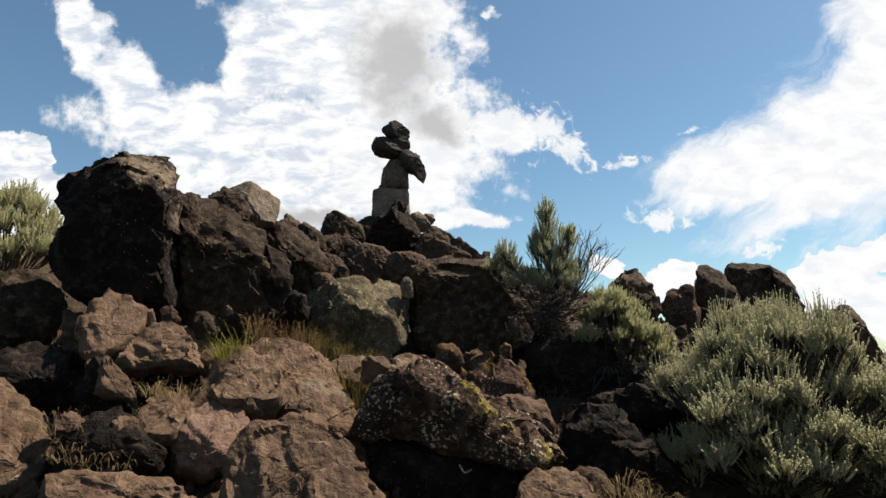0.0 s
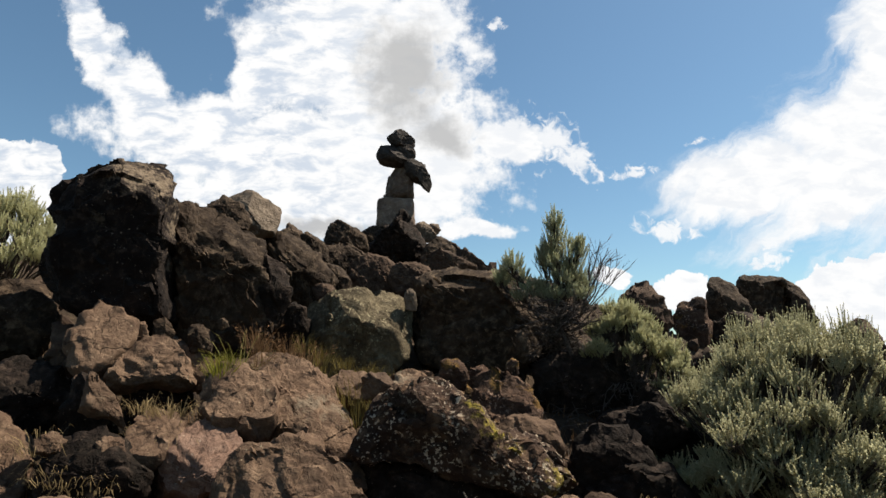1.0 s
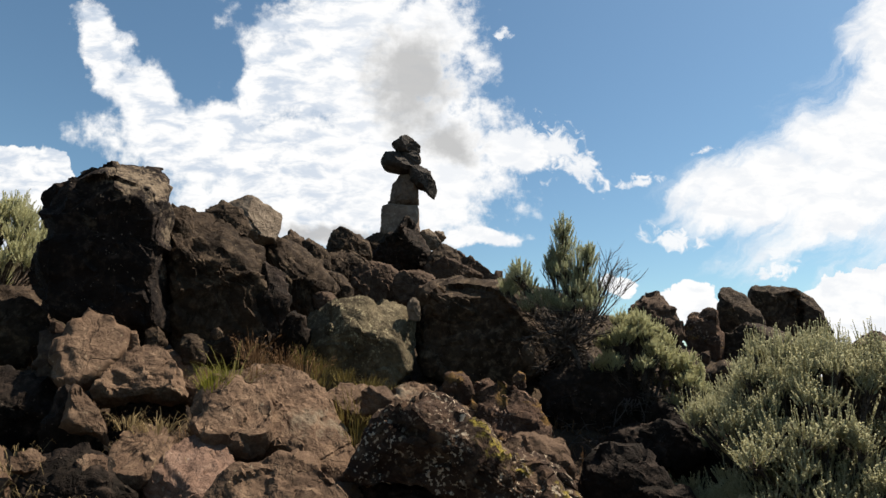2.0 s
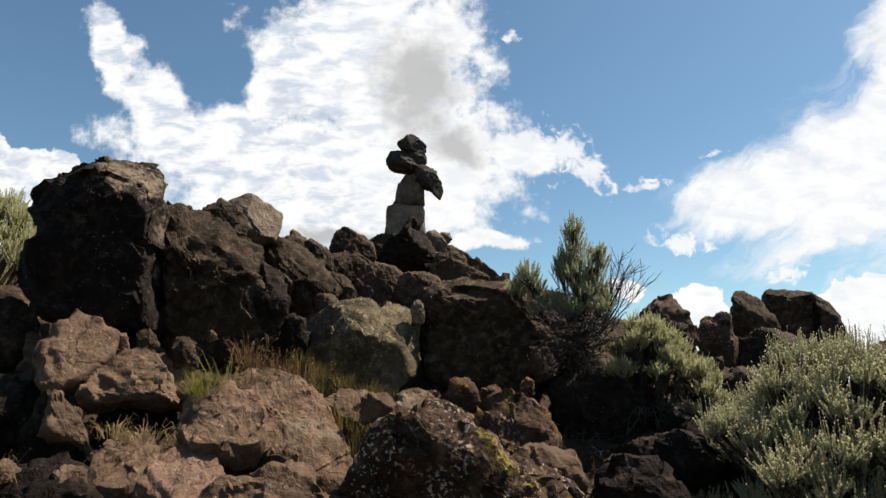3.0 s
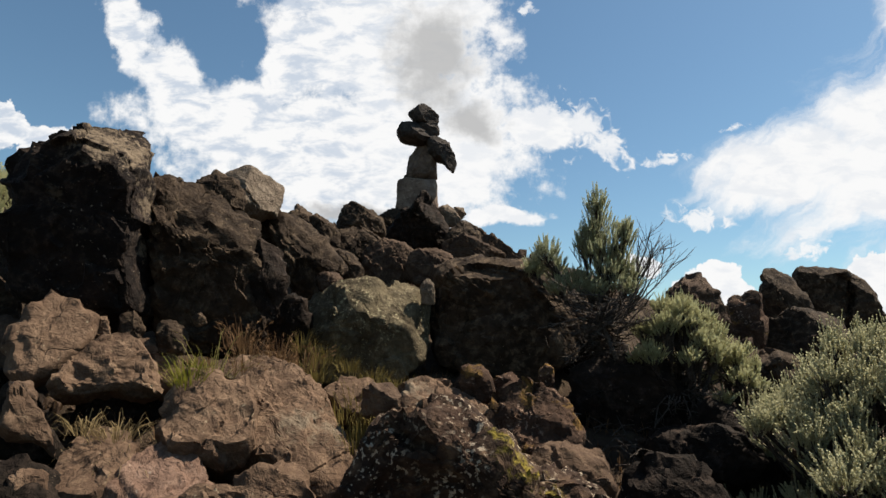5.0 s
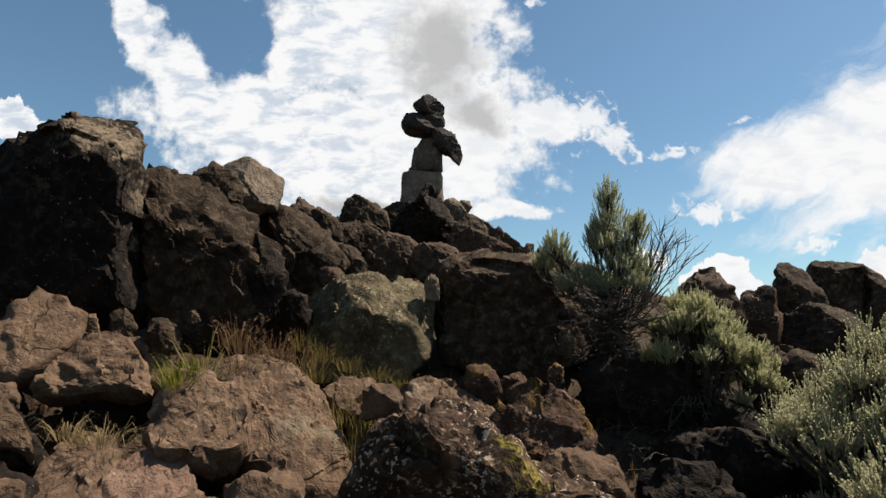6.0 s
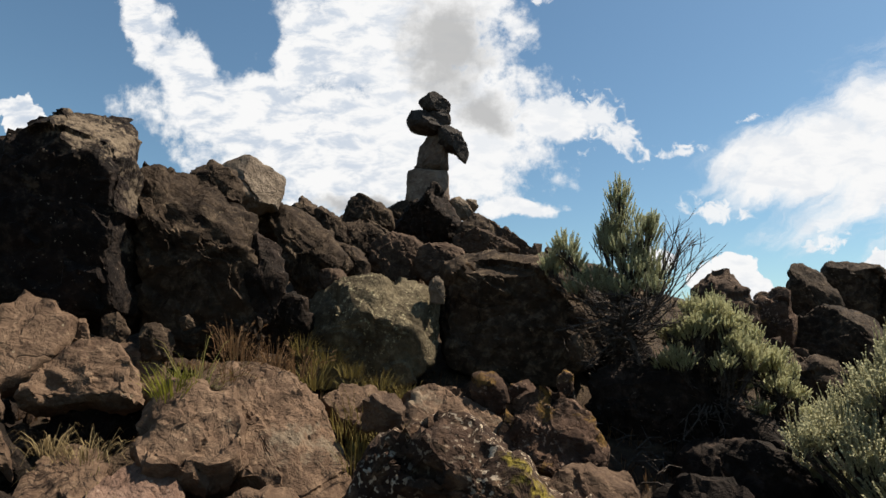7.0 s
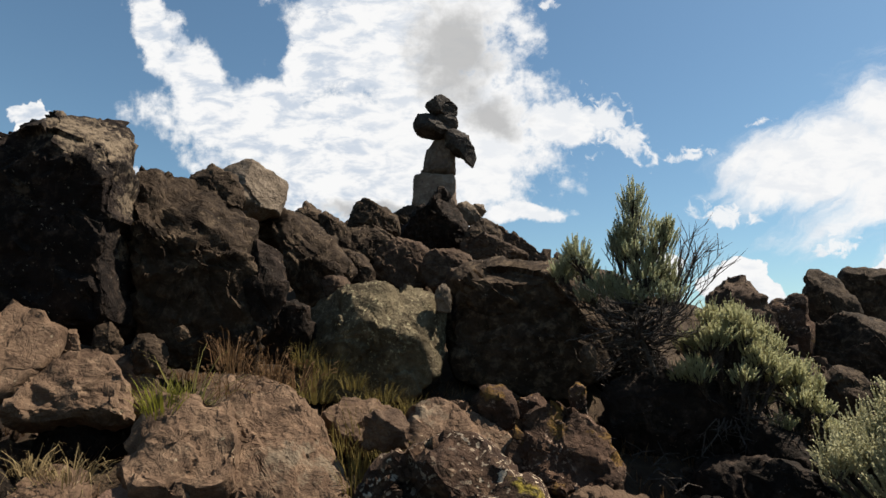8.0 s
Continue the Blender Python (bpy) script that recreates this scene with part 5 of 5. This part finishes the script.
mesh_object("trunk", *tube([(0.1, -0.12, -0.05), (0.06, -0.16, 0.25), (-0.04, -0.16, 0.5), (-0.06, -0.1, 0.68), (0.0, 0.0, 0.85)], [0.022, 0.019, 0.017, 0.015, 0.012], 7), DEAD, tall, "bowed bare trunk")
rng = random.Random(61)
spray = ([], [])
for _ in range(64):      # dead tangle under the leaves, fanning to both sides
    a = rng.uniform(0, 2 * math.pi)
    out = rng.uniform(0.18, 0.42)
    foot = (rng.uniform(-0.12, 0.12), rng.uniform(-0.3, 0.0), rng.uniform(0.45, 0.72))
    dead_branch(tall, foot, (foot[0] + out * math.cos(a), foot[1] + 0.5 * out * math.sin(a) - 0.05, foot[2] + rng.uniform(-0.2, 0.24)), rng.uniform(0.004, 0.008), rng, spray, 8)
for tip in ((0.46, -0.1, 1.16), (0.42, -0.05, 1.22), (0.3, 0.0, 1.2), (0.52, -0.06, 1.1), (0.34, -0.08, 1.26), (-0.16, 0.0, 1.24), (-0.24, 0.05, 1.12), (0.36, 0.0, 1.12), (0.5, -0.1, 1.02), (-0.48, -0.05, 0.78), (-0.3, -0.1, 0.72)):
    dead_branch(tall, (0.14 if tip[0] > 0 else -0.1, -0.1, 0.62), tip, 0.008, rng, spray, 10)
tagged(mesh_object("spray", *spray, DEAD, tall), "fine dead twigs", kind="stuff")
low = sagebrush((1.43, 5.0, 0.85), heap_of_clumps(34, 0.29, 0.24, 0.46, 0.82, 12, (0.07, 0.05)), SAGE_YELLOW, "low yellowish sagebrush in front of the taller one", 23, per=80, length=0.065, leaf=0.015, leaves=22, twigs=260, splay=0.7, stalks=0.3)
side = sagebrush((1.78, 5.0, 0.74), heap_of_clumps(14, 0.18, 0.18, 0.34, 0.62, 14, (0.07, 0.04)), SAGE_YELLOW, "small yellowish sagebrush beside dark rocks", 25, per=80, length=0.065, leaf=0.015, leaves=22, twigs=160, splay=0.7, stalks=0.3)
for bush, dx in ((low, -0.05), (side, -0.03)):
    spray = ([], [])
    for _ in range(16):
        x = dx + rng.uniform(-0.25, 0.2)
        dead_branch(bush, (x * 0.4, -0.1, 0.25), (x, rng.uniform(-0.35, -0.15), rng.uniform(-0.1, 0.35)), 0.006, rng, spray, 6)
    tagged(mesh_object("spray", *spray, DEAD, bush), "fine dead twigs", kind="stuff")
sagebrush((-4.1, 5.4, 1.75), heap_of_clumps(60, 0.66, 0.45, 0.2, 0.88, 13, (0.08, 0.06)), SAGE_YELLOW, "pale green sagebrush behind the large boulder", 24, per=50, length=0.14, leaf=0.02, leaves=30)

# ---- grass ----
grass_tuft((-1.29, 3.6, 1.11), 190, 0.07, 0.2, GRASS, "bright green grass tuft growing beside a slab", 31, 0.8, 0.0024)
grass_tuft((-1.22, 3.68, 1.12), 46, 0.07, 0.36, GRASS_TALL, "long thin yellow-green grass blades beside a slab", 32, 1.5, 0.0022)
rng = random.Random(8)
GRASS_SPOTS = [
    ("dry reddish-brown grass tuft", STRAW, 1.0, 0.15, [(-1.16, 3.9, 1.2), (-1.02, 4.0, 1.2), (-1.2, 4.08, 1.3), (-1.08, 4.2, 1.26), (-0.95, 4.25, 1.22), (-1.3, 4.2, 1.34)]),
    ("olive dry grass tuft below a boulder", OLIVE, 1.0, 0.15, [(-0.9, 4.4, 1.15), (-0.72, 4.45, 1.1), (-0.55, 4.45, 1.08), (-1.0, 4.6, 1.15), (-0.42, 4.55, 1.08), (-0.6, 4.2, 1.0), (-0.52, 3.86, 0.92), (-0.64, 4.02, 0.98), (-0.42, 3.98, 0.94), (-0.5, 3.72, 0.88), (-0.95, 4.78, 1.25), (-0.78, 4.75, 1.2), (-1.12, 4.85, 1.32), (-0.6, 4.7, 1.15)]),
    ("straw-coloured messy dry grass tuft", PALE_STRAW, 3.4, 0.14, [(-1.66, 2.85, 0.72), (-1.74, 2.95, 0.76), (-1.56, 2.9, 0.68), (-1.51, 3.36, 0.82), (-1.62, 3.42, 0.86), (-1.4, 3.3, 0.8), (0.92, 3.2, 0.42), (1.0, 3.05, 0.4), (0.96, 3.35, 0.46), (1.06, 3.2, 0.44), (-1.9, 3.0, 0.82), (-1.58, 3.30, 0.98), (-1.43, 3.30, 0.97)])]
for words, mat, lean, length, spots in GRASS_SPOTS:
    for x, y, z in spots:
        grass_tuft((x, y, z), rng.randrange(48, 80), rng.uniform(0.07, 0.13), length * rng.uniform(0.75, 1.35), mat, words, rng.randrange(9999), lean, 0.0022, 0.3 if mat is STRAW else 0.0)

# ---- loose rubble and litter ----
def build_rubble():
    rng = random.Random(77)
    store = ([], [])
    for k in range(2900):
        near = k >= 1500
        x, y = (rng.uniform(-2.8, 1.8), rng.uniform(2.3, 5.0)) if near else (rng.uniform(-4.5, 5.5), rng.uniform(2.0, 9.5))
        s = 0.008 + 0.035 * rng.random() ** 2 if near else 0.02 + 0.10 * rng.random() ** 2.5
        m = pose(x, y, ground_height(x, y) + s * 0.2, rng.uniform(0, 360), rng.uniform(0, 360), rng.uniform(0, 360)) @ Matrix.Diagonal((s * rng.uniform(.8, 1.4), s * rng.uniform(.6, 1), s * rng.uniform(.5, .9), 1))
        bm = bmesh.new()
        bmesh.ops.create_icosphere(bm, subdivisions=1, radius=1)
        for q in bm.verts:
            q.co *= rng.uniform(0.72, 1.15)
        bmesh.ops.transform(bm, matrix=m, verts=bm.verts)
        bm.verts.index_update()
        join_into(store, ([q.co.copy() for q in bm.verts], [tuple(q.index for q in f.verts) for f in bm.faces]))
        bm.free()
    tagged(mesh_object("rubble", *store, ROCK["brown"], smooth=False), "loose brown rock rubble over the soil", "rubble", kind="stuff")
    straw, dead = ([], []), ([], [])
    for _ in range(900):
        x, y = rng.uniform(-3.2, 2.2), rng.uniform(2.3, 5.6)
        blades(straw, (x, y, ground_height(x, y)), 14, 0.06, rng.uniform(0.06, 0.15), rng, 1.2, 0.0025)
    tagged(mesh_object("dry_grass", *straw, STRAW, smooth=False), "sparse dry grass over the stony soil", "grass", kind="stuff")
    for _ in range(260):
        x, y = rng.gauss(1.15, 0.4), rng.gauss(4.6, 0.6)
        a = Vector((x, y, ground_height(x, y) + rng.uniform(0, 0.12)))
        b = a + Vector((rng.uniform(-.16, .16), rng.uniform(-.16, .16), rng.uniform(-.04, .12)))
        join_into(dead, tube([a, a.lerp(b, .5) + Vector((0, 0, rng.uniform(-.02, .04))), b], [0.005, 0.004, 0.002], 3))
    tagged(mesh_object("twig_litter", *dead, DEAD), "fallen dead sagebrush twigs on the ground", "twigs", kind="stuff")


build_rubble()

# ---- a curl of pale dead bark under the lichened boulder ----
curl = [(0.09 * math.cos(a), -0.03 * a, 0.03 * math.sin(2.3 * a)) for a in (3.2, 3.6, 3.9, 4.3, 4.7, 5.1, 5.5, 5.9)]
bark = mesh_object("dry_bark", *tube(curl, [0.004, 0.009, 0.011, 0.012, 0.012, 0.01, 0.008, 0.004], 6), bark_material("pale_dead_bark", (0.05, 0.043, 0.035), (0.13, 0.115, 0.09)))
bark.location = (0.09, 3.0, 0.66)
bark.scale = (0.34, 0.4, 0.5)
bark.rotation_euler = (0.2, 0.15, 0.3)
tagged(bark, "curled strip of pale dead bark in the shade", "bark")
